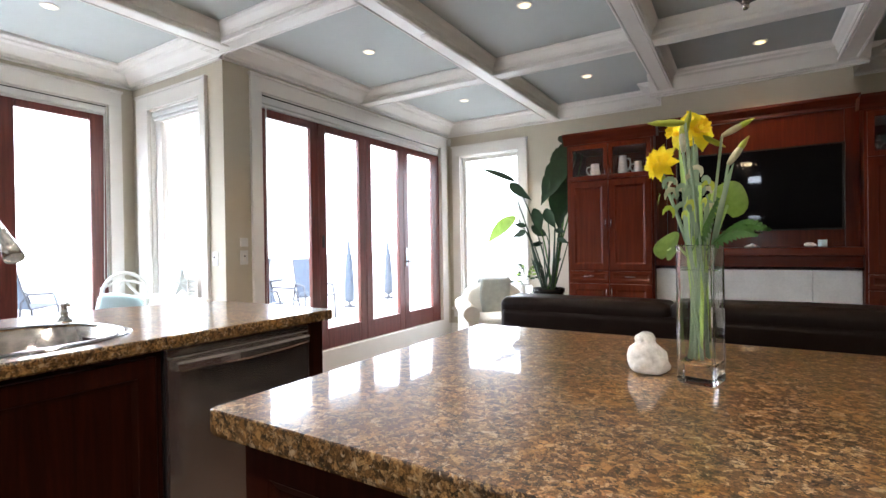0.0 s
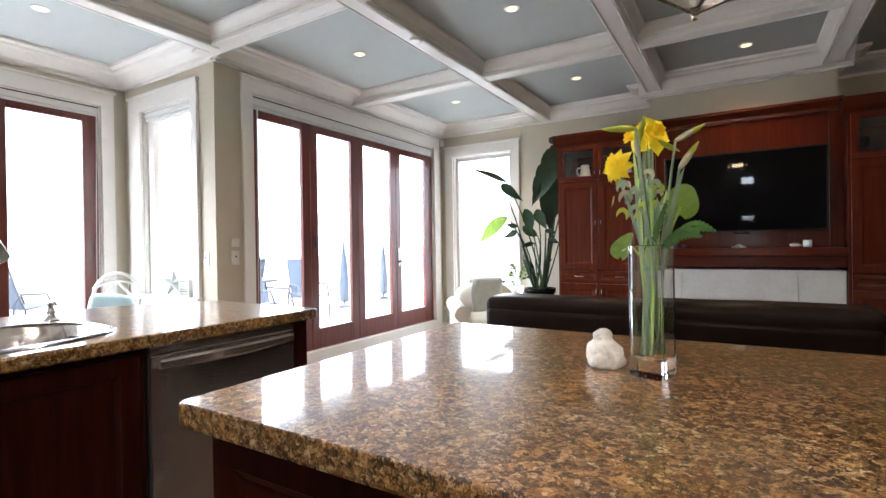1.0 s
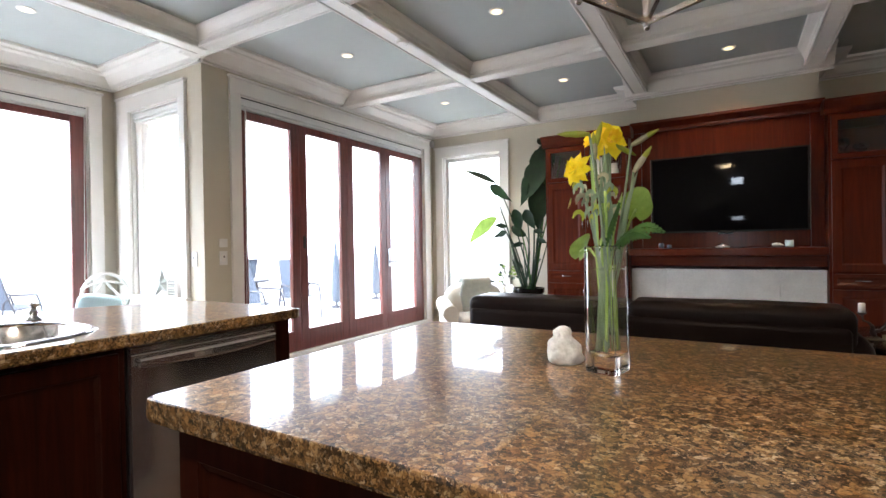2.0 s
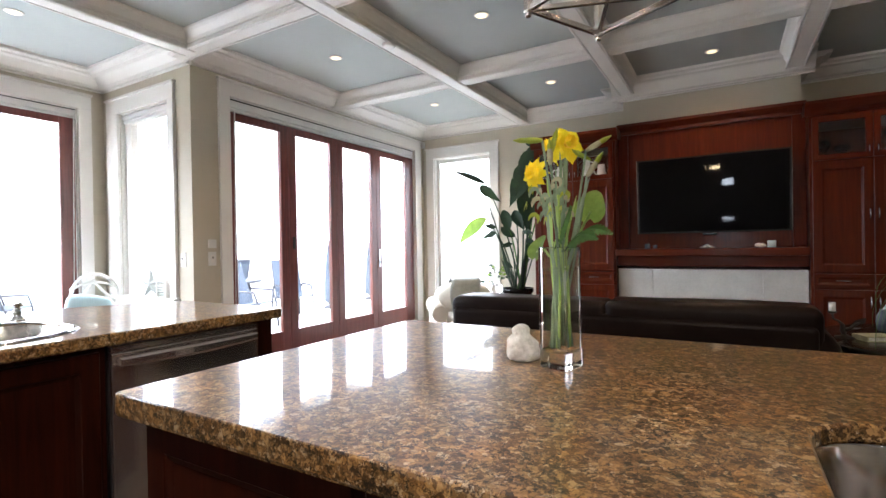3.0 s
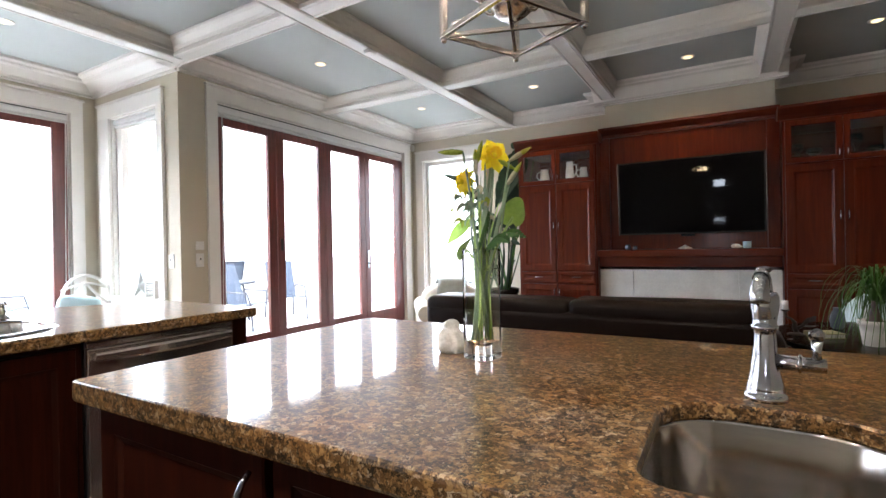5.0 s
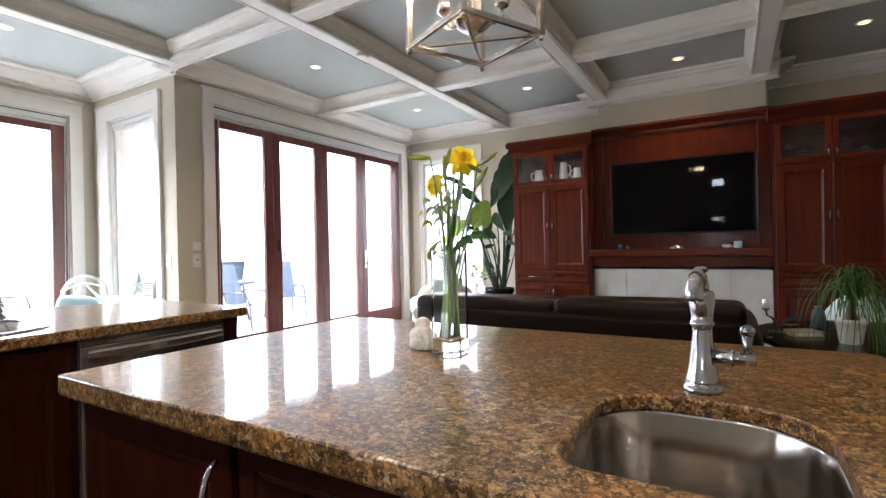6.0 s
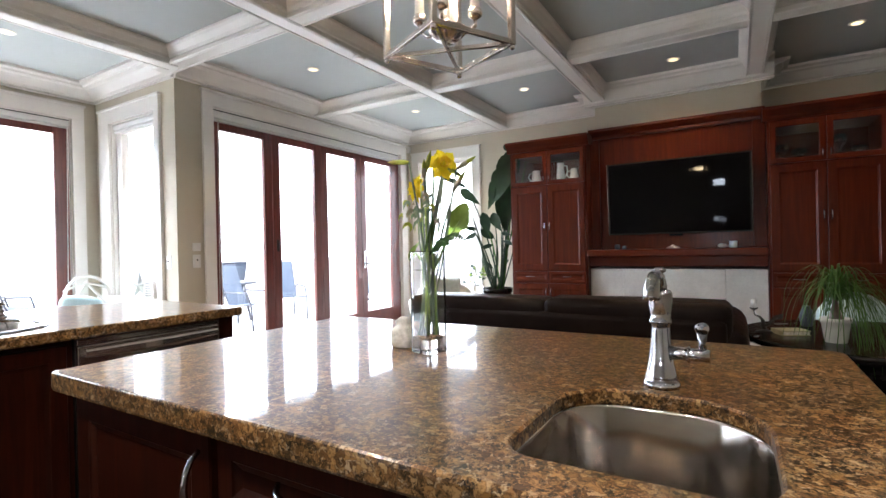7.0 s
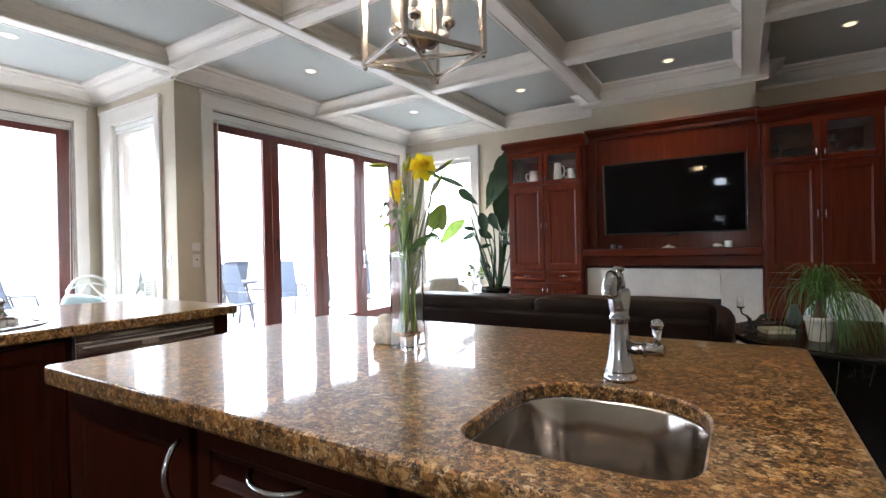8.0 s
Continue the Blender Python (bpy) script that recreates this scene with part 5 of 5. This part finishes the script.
armchair(-2.20, 4.86, 38, M["cream"], "cream upholstered armchair with rolled arms by the window")
bm = bmesh.new()
rows = []
for i in range(9):
    w = (i - 4) / 4 * 0.17
    row = []
    for j in range(18):
        q = j / 17
        if q < 0.45:
            p = Vector((w, 0.165 - 0.02 * q, 0.36 + 0.92 * q))
        elif q < 0.6:
            a = (q - 0.45) / 0.15 * math.pi
            p = Vector((w, 0.165 + 0.11 - 0.13 * math.cos(a) - 0.01, 0.775 + 0.065 * math.sin(a)))
        else:
            p = Vector((w, 0.425, 0.775 - 1.0 * (q - 0.6)))
        row.append(bm.verts.new(p + Vector((0.012 * math.sin(j * 0.9), 0.008 * math.sin(i * 2.3 + j), 0.004 * math.sin(i * 3.1)))))
    rows.append(row)
for a, b in zip(rows, rows[1:]):
    for j in range(17):
        bm.faces.new((a[j], b[j], b[j + 1], a[j + 1])).smooth = True
th = whole("throw_blanket", bm, M["throw"], "grey-green knitted throw draped over the cream armchair", "blanket", at=(-2.20, 4.86, FLOOR + 0.03), turn=38)
sol = th.modifiers.new("thickness", "SOLIDIFY")
sol.thickness = 0.012

armchair(1.62, 3.95, 60, M["lightblue"], "pale blue upholstered armchair with cushions", top=0.86)
for x, y, z, tn, mt, lab in ((1.50, 3.62, 0.46, 70, M["ceramic"], "square white cushion on the pale blue armchair"), (1.86, 3.92, 0.52, 40, M["throw"], "olive green cushion on the pale blue armchair")):
    whole("cushion", cushion(bmesh.new(), -0.22, 0.22, -0.07, 0.07, 0, 0.38, 0.06, 0.03), mt, lab, "cushion", at=(x, y, z), turn=tn)

# ---- side table and what stands on it ----
TZ = 0.735
RT = thing("round_table", (1.21, 3.06, FLOOR), "round black lacquered table beside the sofa", "table")
bm = bmesh.new()
lathe(bm, [(0.50, TZ - FLOOR - 0.035), (0.545, TZ - FLOOR - 0.03), (0.555, TZ - FLOOR - 0.015), (0.548, TZ - FLOOR - 0.003), (0.535, TZ - FLOOR)], 64)
part("tabletop", bm, M["black"], RT)
bm = bmesh.new()
lathe(bm, [(0.46, 0), (0.47, 0.01), (0.47, 0.05), (0.455, 0.055), (0.455, TZ - FLOOR - 0.06), (0.48, TZ - FLOOR - 0.036)], 64)
part("drum_base", bm, M["black"], RT)

pp = thing("potted_palm", (1.03, 2.83, TZ), "ponytail palm with long drooping leaves in a white pot", "plant")
bm = bmesh.new()
lathe(bm, [(0.040, 0), (0.042, 0.003), (0.050, 0.06), (0.054, 0.088), (0.059, 0.09), (0.060, 0.110), (0.055, 0.110), (0.05, 0.09), (0.03, 0.085)], 28)
part("pot", bm, M["ceramic"], pp, "white glazed flower pot")
bm = bmesh.new()
lathe(bm, [(0.03, 0.085), (0.034, 0.1), (0.022, 0.13), (0.012, 0.17), (0.01, 0.2), (0.004, 0.205)], 14)
part("stem", bm, M["floor"], pp)
for k in range(165):
    a, out = rng.uniform(0, 2 * math.pi), rng.uniform(0.07, 0.24)
    rise, drop = rng.uniform(0.07, 0.18), rng.uniform(0.10, 0.34)
    if k > 112:
        a, out, rise, drop = rng.uniform(-1.5, 0.4), rng.uniform(0.13, 0.30), rng.uniform(0.03, 0.1), rng.uniform(0.3, 0.62)
    bend, curl = rng.uniform(0.2, 0.42), rng.uniform(-0.5, 0.5)
    pts = []
    for s in [j / 11 for j in range(12)]:
        r = out * (1 - (1 - s) ** 1.7)
        aa = a + curl * s * s
        zz = 0.18 + rise * math.sin(min(1, s / bend) * math.pi / 2) - drop * max(0, s - bend * 0.8) ** 1.6 * 1.9
        pts.append((r * math.cos(aa), r * math.sin(aa), zz + 0.004 * math.sin(9 * s + k)))
    bm = bmesh.new()
    leaf_blade(bm, pts, [0.0018, 0.0024, 0.0027, 0.0027, 0.0026, 0.0024, 0.0022, 0.002, 0.0017, 0.0014, 0.001, 0.0005], (math.cos(a) * 0.3, math.sin(a) * 0.3, 1), 0.25)
    part("leaf", bm, M["grassy"], pp)

ch = thing("candle_holder", (0.77, 3.0, TZ), "dark metal mermaid-tail candle holder with a white candle", "candle holder")
bm = bmesh.new()
lathe(bm, [(0.055, 0), (0.055, 0.006), (0.03, 0.012), (0.014, 0.02)], 20)
part("foot", bm, M["dark"], ch)
bm = bmesh.new()
tube(bm, [(0.0, 0, 0.015), (-0.012, 0, 0.045), (-0.01, 0, 0.08), (-0.03, 0, 0.105), (-0.055, 0, 0.115), (-0.062, 0, 0.15)], [0.014, 0.016, 0.012, 0.007, 0.006, 0.006], 10)
tube(bm, [(0.0, 0, 0.045), (0.03, 0, 0.06), (0.055, 0, 0.09), (0.075, 0, 0.1)], [0.012, 0.01, 0.009, 0.004], 8)
leaf_blade(bm, [(0.03, 0, 0.07), (0.06, 0, 0.1), (0.09, 0, 0.11), (0.105, 0, 0.13)], [0.008, 0.016, 0.018, 0.003])
part("figure_stem", bm, M["dark"], ch)
bm = bmesh.new()
lathe(bm, [(0.008, 0.148), (0.022, 0.158), (0.027, 0.166), (0.02, 0.166)], 16, (-0.062, 0, 0))
part("cup", bm, M["dark"], ch)
bm = bmesh.new()
lathe(bm, [(0.019, 0.164), (0.019, 0.222), (0.014, 0.225), (0.003, 0.221)], 18, (-0.062, 0, 0))
part("candle", bm, M["ceramic"], ch, "short white pillar candle")
ch.scale = (0.74, 0.74, 0.74)
bk = thing("book", (0.875, 2.98, TZ), "closed pale-edged book lying on the black table", "book", turn=24)
part("cover", boxes((-0.065, 0.065, -0.05, 0.05, 0, 0.004), (-0.065, 0.065, -0.05, 0.05, 0.020, 0.024), (-0.065, -0.061, -0.05, 0.05, 0.004, 0.020)), M["bud"], bk)
part("pages", boxes((-0.061, 0.061, -0.047, 0.047, 0.004, 0.020)), M["rough_ceramic"], bk)
bm = bmesh.new()
lathe(bm, [(0.02, 0), (0.03, 0.01), (0.034, 0.05), (0.026, 0.085), (0.016, 0.1), (0.02, 0.11), (0.016, 0.11)], 20)
whole("blue_vase", bm, M["outdoor_blue"], "small dark blue glazed vase on the table", "vase", at=(0.97, 3.28, TZ))

# ---- big plant in the corner ----
bp = thing("bird_of_paradise", (-1.86, 5.48, FLOOR), "tall bird of paradise plant with large dark leaves, black pot", "plant")
bm = bmesh.new()
lathe(bm, [(0.12, 0), (0.13, 0.01), (0.17, 0.66), (0.185, 0.67), (0.185, 0.72), (0.17, 0.72), (0.16, 0.66), (0.05, 0.655)], 28)
part("pot", bm, M["black"], bp, "tall black planter")
# The leaf_light blade has its backlight by the window put into its colour.
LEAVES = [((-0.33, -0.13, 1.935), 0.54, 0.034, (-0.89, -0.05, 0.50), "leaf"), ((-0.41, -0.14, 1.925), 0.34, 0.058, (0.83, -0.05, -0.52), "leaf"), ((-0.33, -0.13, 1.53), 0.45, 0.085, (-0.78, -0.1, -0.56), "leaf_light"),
          ((-0.22, -0.13, 1.36), 0.20, 0.036, (-0.85, -0.05, -0.25), "leaf"), ((0.33, -0.15, 2.33), 0.56, 0.135, (-0.38, -0.05, -0.92), "leaf"), ((0.29, -0.20, 2.16), 0.54, 0.125, (-0.50, -0.1, -0.84), "leaf"),
          ((0.25, -0.14, 2.04), 0.62, 0.145, (-0.10, -0.05, -1.0), "leaf"), ((0.30, -0.16, 2.32), 0.13, 0.045, (-0.55, -0.05, 0.55), "leaf"), ((-0.10, -0.18, 1.61), 0.27, 0.065, (0.28, -0.1, -0.95), "leaf"),
          ((0.45, -0.13, 2.165), 0.0, 0.0, None, ""), ((0.05, -0.2, 1.60), 0.24, 0.06, (0.5, -0.1, -0.8), "leaf"), ((0.02, -0.1, 1.30), 0.22, 0.05, (-0.6, -0.2, 0.6), "leaf")]
for (tx, ty, tz), ln, hw, dr, mt in LEAVES:
    base = Vector((rng.uniform(-0.06, 0.08), rng.uniform(-0.05, 0.05), 0.66))
    start = Vector((tx, ty, tz - FLOOR))
    bm = bmesh.new()
    tube(bm, arc(base, start, (0.05 * (1 if tx > 0 else 0.3), 0, 0.1), 10), [0.011 - 0.0006 * k for k in range(11)], 8)
    part("stalk", bm, M["leaf"] if rng.random() < 0.7 else M["grassy"], bp)
    if ln:
        d = Vector(dr).normalized()
        droop = Vector((0, 0, -0.12 * ln))
        bm = bmesh.new()
        n2 = 22
        fr = [j / n2 for j in range(n2 + 1)]
        side = Vector((rng.uniform(-0.04, 0.04), 0, 0))
        pts = [start + d * ln * q + droop * q * q + side * math.sin(3 * q) for q in fr]
        leaf_blade(bm, pts, [hw * (math.sin(math.pi * min(1, q * 1.02) ** 0.75) * (0.86 if hw > 0.1 and j % 7 == 4 else rng.uniform(0.96, 1.04)) + 0.02) for j, q in enumerate(fr)], (0.2 + rng.uniform(-0.25, 0.25), -1, 0.2), rng.uniform(0.15, 0.4))
        part("leaf", bm, M[mt], bp)
for k in range(16):
    a = rng.uniform(0, 6.28)
    bm = bmesh.new()
    top = Vector((0.30 * math.cos(a) * rng.uniform(0.5, 1), -0.05 + 0.15 * math.sin(a), rng.uniform(0.95, 1.55)))
    tube(bm, arc((0.05 * math.cos(a), 0.05 * math.sin(a), 0.66), top, (0.02 * math.cos(a), 0, 0.04), 6), [0.009, 0.009, 0.008, 0.007, 0.006, 0.005, 0.003], 7)
    part("stalk", bm, M["leaf"], bp)
    if k % 2:
        bm = bmesh.new()
        d = Vector((math.cos(a), -0.3, rng.uniform(-0.5, 0.6))).normalized()
        leaf_blade(bm, [top + d * 0.16 * s for s in (0, 0.3, 0.6, 1)], [0.004, 0.03, 0.028, 0.001], (0.2, -0.9, 0.3), 0.25)
        part("leaf", bm, M["leaf"], bp)
sp = thing("small_trailing_plant", (-2.16, 5.55, FLOOR), "small leafy plant on a slim stand by the window", "plant")
bm = bmesh.new()
lathe(bm, [(0.11, 0), (0.11, 0.015), (0.02, 0.03), (0.018, 0.6), (0.11, 0.62), (0.11, 0.635)], 20)
part("stand", bm, M["white"], sp, "white pedestal stand")
bm = bmesh.new()
lathe(bm, [(0.05, 0.636), (0.075, 0.69), (0.07, 0.74), (0.06, 0.74), (0.03, 0.72)], 20)
part("pot", bm, M["glass"], sp, "clear glass bowl")
for k in range(34):
    a, q = rng.uniform(0, 6.28), rng.uniform(0.05, 0.16)
    p = Vector((0, 0, 0.74)) + Vector((q * math.cos(a), q * math.sin(a), rng.uniform(0, 0.26)))
    bm = bmesh.new()
    d = Vector((math.cos(a), math.sin(a), rng.uniform(-0.6, 0.6))).normalized()
    leaf_blade(bm, [Vector((0, 0, 0.72)).lerp(p, 0.6), p, p + d * 0.03, p + d * 0.06], [0.001, 0.002, 0.016, 0.001], (0.2, -0.9, 0.3), 0.2)
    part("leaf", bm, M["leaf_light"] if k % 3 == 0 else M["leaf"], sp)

# ---- chair in the alcove ----
wc = thing("ornate_chair", (-4.34, 2.17, FLOOR), "white carved wooden chair with an oval openwork back", "chair", turn=78)
for sx in (-1, 1):
    for y, top in ((-0.2, 0.44), (0.2, 0.5)):
        bm = bmesh.new()
        tube(bm, [(sx * 0.2, y, 0), (sx * 0.19, y * 0.95, 0.22), (sx * 0.205, y, 0.38), (sx * 0.2, y, top)], [0.014, 0.018, 0.025, 0.024], 10)
        part("leg", bm, M["white"], wc)
part("seat_frame", boxes((-0.23, 0.23, -0.23, 0.23, 0.40, 0.455), bevel=0.012), M["white"], wc)
bm = bmesh.new()
ring = [(0.175 * math.cos(a), 0.22 + 0.06 * (0.2 + math.sin(a) * 0.5), 0.83 + 0.20 * math.sin(a)) for a in [2 * math.pi * k / 32 for k in range(33)]]
tube(bm, ring, 0.015, 10, caps=False)
part("back_hoop", bm, M["white"], wc)
for pts in (arc((-0.17, 0.245, 0.76), (0.0, 0.27, 0.98), (0.03, 0, 0.02), 8), arc((0.17, 0.245, 0.76), (0.0, 0.27, 0.98), (-0.03, 0, 0.02), 8), arc((-0.18, 0.25, 0.9), (0.18, 0.25, 0.9), (0, 0, 0.06), 8)):
    bm = bmesh.new()
    tube(bm, pts, 0.011, 8)
    part("back_scroll", bm, M["white"], wc)
for sx in (-1, 1):
    bm = bmesh.new()
    tube(bm, [(sx * 0.16, 0.22, 0.45), (sx * 0.13, 0.225, 0.56), (sx * 0.12, 0.235, 0.665)], 0.017, 8)
    part("back_post", bm, M["white"], wc)
whole("blue_pillow", cushion(bmesh.new(), -0.16, 0.16, -0.05, 0.05, 0, 0.38, 0.045, 0.03), M["lightblue"], "pale blue pillow leaning on the white chair", "pillow", at=(-4.25, 2.05, FLOOR + 0.455), turn=72).matrix_basis = pose(-4.33, 2.00, FLOOR + 0.475, -8, 10, 60)

# ---- blinds, switches and small fittings ----
def roller_blind(axis, face, inward, lo, hi, z0, z1, gap=True):
    t = thing("roller_blind", (0, 0, 0), "raised white fabric roller blind at the head of an opening", "blind", group="roller blinds")
    def put(nm, d0, d1, u0, u1, p0, p1, mt, bv):
        a, b = sorted((face + inward * d0, face + inward * d1))
        part(nm, boxes((a, b, u0, u1, p0, p1) if axis == "x" else (u0, u1, a, b, p0, p1), bevel=bv), mt, t)
    put("head_box", -0.10, -0.012, lo + 0.004, hi - 0.004, z0 + 0.045, z1 - 0.014, M["blind"], 0.012)
    # A black strip stands in for the shade in the slit over the blind.
    if gap:
        put("shadow_gap", -0.11, -0.008, lo + 0.003, hi - 0.003, z1 - 0.013, z1 - 0.001, M["matte_black"], 0)
    put("fabric_roll", -0.085, -0.02, lo + 0.01, hi - 0.01, z0 + 0.014, z0 + 0.044, M["blind"], 0.01)
    put("hem_bar", -0.07, -0.035, lo + 0.01, hi - 0.01, z0, z0 + 0.012, M["white"], 0.003)
    return t


roller_blind("x", WX, 1, BIF[0], BIF[1], 2.405, BIF[3])
roller_blind("x", AX, 1, GAR[0], GAR[1], 2.40, GAR[3])
roller_blind("y", AY, -1, SID[0], SID[1], 2.36, SID[3], False)
for x, y, z0, z1 in ((AX + 0.012, 2.17, 0.95, 2.42), (WX + 0.01, 5.60, 0.75, 2.43), (WX + 0.01, 2.815, 0.6, 2.43)):
    bm = bmesh.new()
    tube(bm, [(x, y, z1), (x + 0.006, y - 0.012, (z0 + z1) / 2), (x, y - 0.02, z0), (x + 0.01, y - 0.012, z0 - 0.02), (x + 0.012, y, z0), (x + 0.008, y + 0.006, (z0 + z1) / 2), (x + 0.004, y + 0.004, z1)], 0.003, 6)
    whole("blind_cord", bm, M["white"], "thin white looped blind cord beside a door frame", "cord", group="blind cords")


def wall_plate(axis, x, y, z, toggles=True):
    t = thing("wall_switch" if toggles else "wall_control", (x, y, z), "white plastic switch plate on the beige wall" if toggles else "blank white square control plate on the wall", "switch", turn=0 if axis == "x" else -90)
    part("plate", boxes((0, 0.007, -0.036, 0.036, -0.058, 0.058) if toggles else (0, 0.012, -0.036, 0.036, -0.036, 0.036), bevel=0.002), M["ceramic"], t)
    if toggles:
        part("rocker", boxes((0.007, 0.010, -0.016, 0.016, -0.033, 0.033), bevel=0.001), M["white"], t)
        part("toggle", boxes((0.010, 0.0155, -0.005, 0.005, 0.003, 0.018), bevel=0.001), M["dark"], t)


wall_plate("x", WX, 2.585, 1.13)
wall_plate("x", WX, 2.585, 1.255, False)
wall_plate("y", -3.55, AY, 1.125)
whole("corner_sensor", boxes((0, 0.05, -0.05, 0, -0.06, 0.03), bevel=0.012), M["white"], "small white alarm sensor in the wall corner", "sensor", at=(WX + 0.001, WY - 0.001, 2.645))

# ---- terrace furniture ----
def terrace_chair(x, y, turn):
    t = thing("terrace_chair", (x, y, -0.06), "blue sling terrace chair with a grey metal frame", "chair", group="terrace chairs", turn=turn)
    for sx in (-1, 1):
        bm = bmesh.new()
        tube(bm, [(sx * 0.27, -0.28, 0), (sx * 0.27, -0.25, 0.4), (sx * 0.27, -0.18, 0.60), (sx * 0.27, 0.2, 0.62), (sx * 0.25, 0.3, 0.5), (sx * 0.27, 0.36, 0.02)], 0.016, 8)
        part("side_frame", bm, M["outdoor_metal"], t)
        bm = bmesh.new()
        tube(bm, [(sx * 0.24, -0.27, 0.42), (sx * 0.24, 0.15, 0.38), (sx * 0.24, 0.28, 0.72), (sx * 0.24, 0.38, 1.05)], 0.014, 8)
        part("rail", bm, M["outdoor_metal"], t)
    part("crossbar", boxes((-0.25, 0.25, 0.37, 0.39, 1.03, 1.06), bevel=0.004), M["outdoor_metal"], t)
    bm = bmesh.new()
    prism(bm, [(-0.27, 0.42), (0.15, 0.38), (0.28, 0.72), (0.38, 1.04), (0.37, 1.045), (0.27, 0.73), (0.14, 0.392), (-0.27, 0.43)], "x", -0.235, 0.235)
    part("sling", bm, M["outdoor_blue"], t)
    return t


tc = terrace_chair(-6.25, 5.2, 110)
for x, y, tn in ((-6.5, 6.25, 70), (-8.7, 5.75, -80), (-8.5, 6.4, -100), (-9.5, 3.1, 200)):
    copy_thing(tc, pose(x, y, -0.06, 0, 0, tn))
tt = thing("terrace_table", (-7.35, 5.6, -0.06), "low grey metal terrace table", "table")
bm = bmesh.new()
lathe(bm, [(0.5, 0.68), (0.52, 0.69), (0.52, 0.71), (0.5, 0.72)], 36)
part("tabletop", bm, M["outdoor_metal"], tt)
for k in range(4):
    a = math.pi / 4 + math.pi / 2 * k
    bm = bmesh.new()
    tube(bm, [(0.4 * math.cos(a), 0.4 * math.sin(a), 0), (0.3 * math.cos(a), 0.3 * math.sin(a), 0.685)], 0.018, 8)
    part("leg", bm, M["outdoor_metal"], tt)
for x, y, z in ((-7.0, 7.7, 1.15), (-7.3, 9.4, 1.2)):
    um = thing("closed_umbrella", (x, y, -0.06), "closed dark blue patio umbrella on a stand", "umbrella", group="patio umbrellas")
    bm = bmesh.new()
    lathe(bm, [(0.06, 0.12), (0.10, 0.16), (0.095, 0.5), (0.065, 0.95), (0.025, 1.34), (0.006, 1.44)], 12)
    for v2 in bm.verts:
        v2.co.x *= 1 + 0.14 * math.sin(5 * math.atan2(v2.co.y, v2.co.x))
    part("canopy", bm, M["outdoor_blue"], um)
    bm = bmesh.new()
    lathe(bm, [(0.12, 0), (0.12, 0.04), (0.03, 0.06), (0.02, 0.2)], 20)
    part("stand", bm, M["outdoor_metal"], um)
# ---- on the alcove's window sill ----
st = thing("star_ornament", (-3.985, AY - 0.03, SID[2] + 0.006), "weathered white star ornament standing on the window sill", "ornament", turn=14)
bm = bmesh.new()
front, back = bm.verts.new((0, -0.022, 0.115)), bm.verts.new((0, 0.022, 0.115))
rim = []
for k in range(10):
    a, r = math.pi / 2 + math.pi * k / 5, 0.14 if k % 2 == 0 else 0.055
    rim.append(bm.verts.new((r * math.cos(a), 0, 0.1133 + r * math.sin(a))))
for k in range(10):
    bm.faces.new((front, rim[k], rim[(k + 1) % 10]))
    bm.faces.new((back, rim[(k + 1) % 10], rim[k]))
part("star", bm, M["throw"], st)
bx = thing("louvred_box", (-3.80, AY - 0.02, SID[2] + 0.006), "small white louvred lantern box on the window sill", "box", turn=8)
part("frame", boxes((-0.06, -0.05, -0.035, 0.035, 0, 0.16), (0.05, 0.06, -0.035, 0.035, 0, 0.16), (-0.05, 0.05, -0.035, 0.035, 0, 0.012), (-0.05, 0.05, -0.035, 0.035, 0.148, 0.16)), M["white"], bx)
for k in range(6):
    part("slat", boxes((-0.05, 0.05, -0.03, -0.02, 0.022 + 0.021 * k, 0.034 + 0.021 * k)), M["throw"], bx)
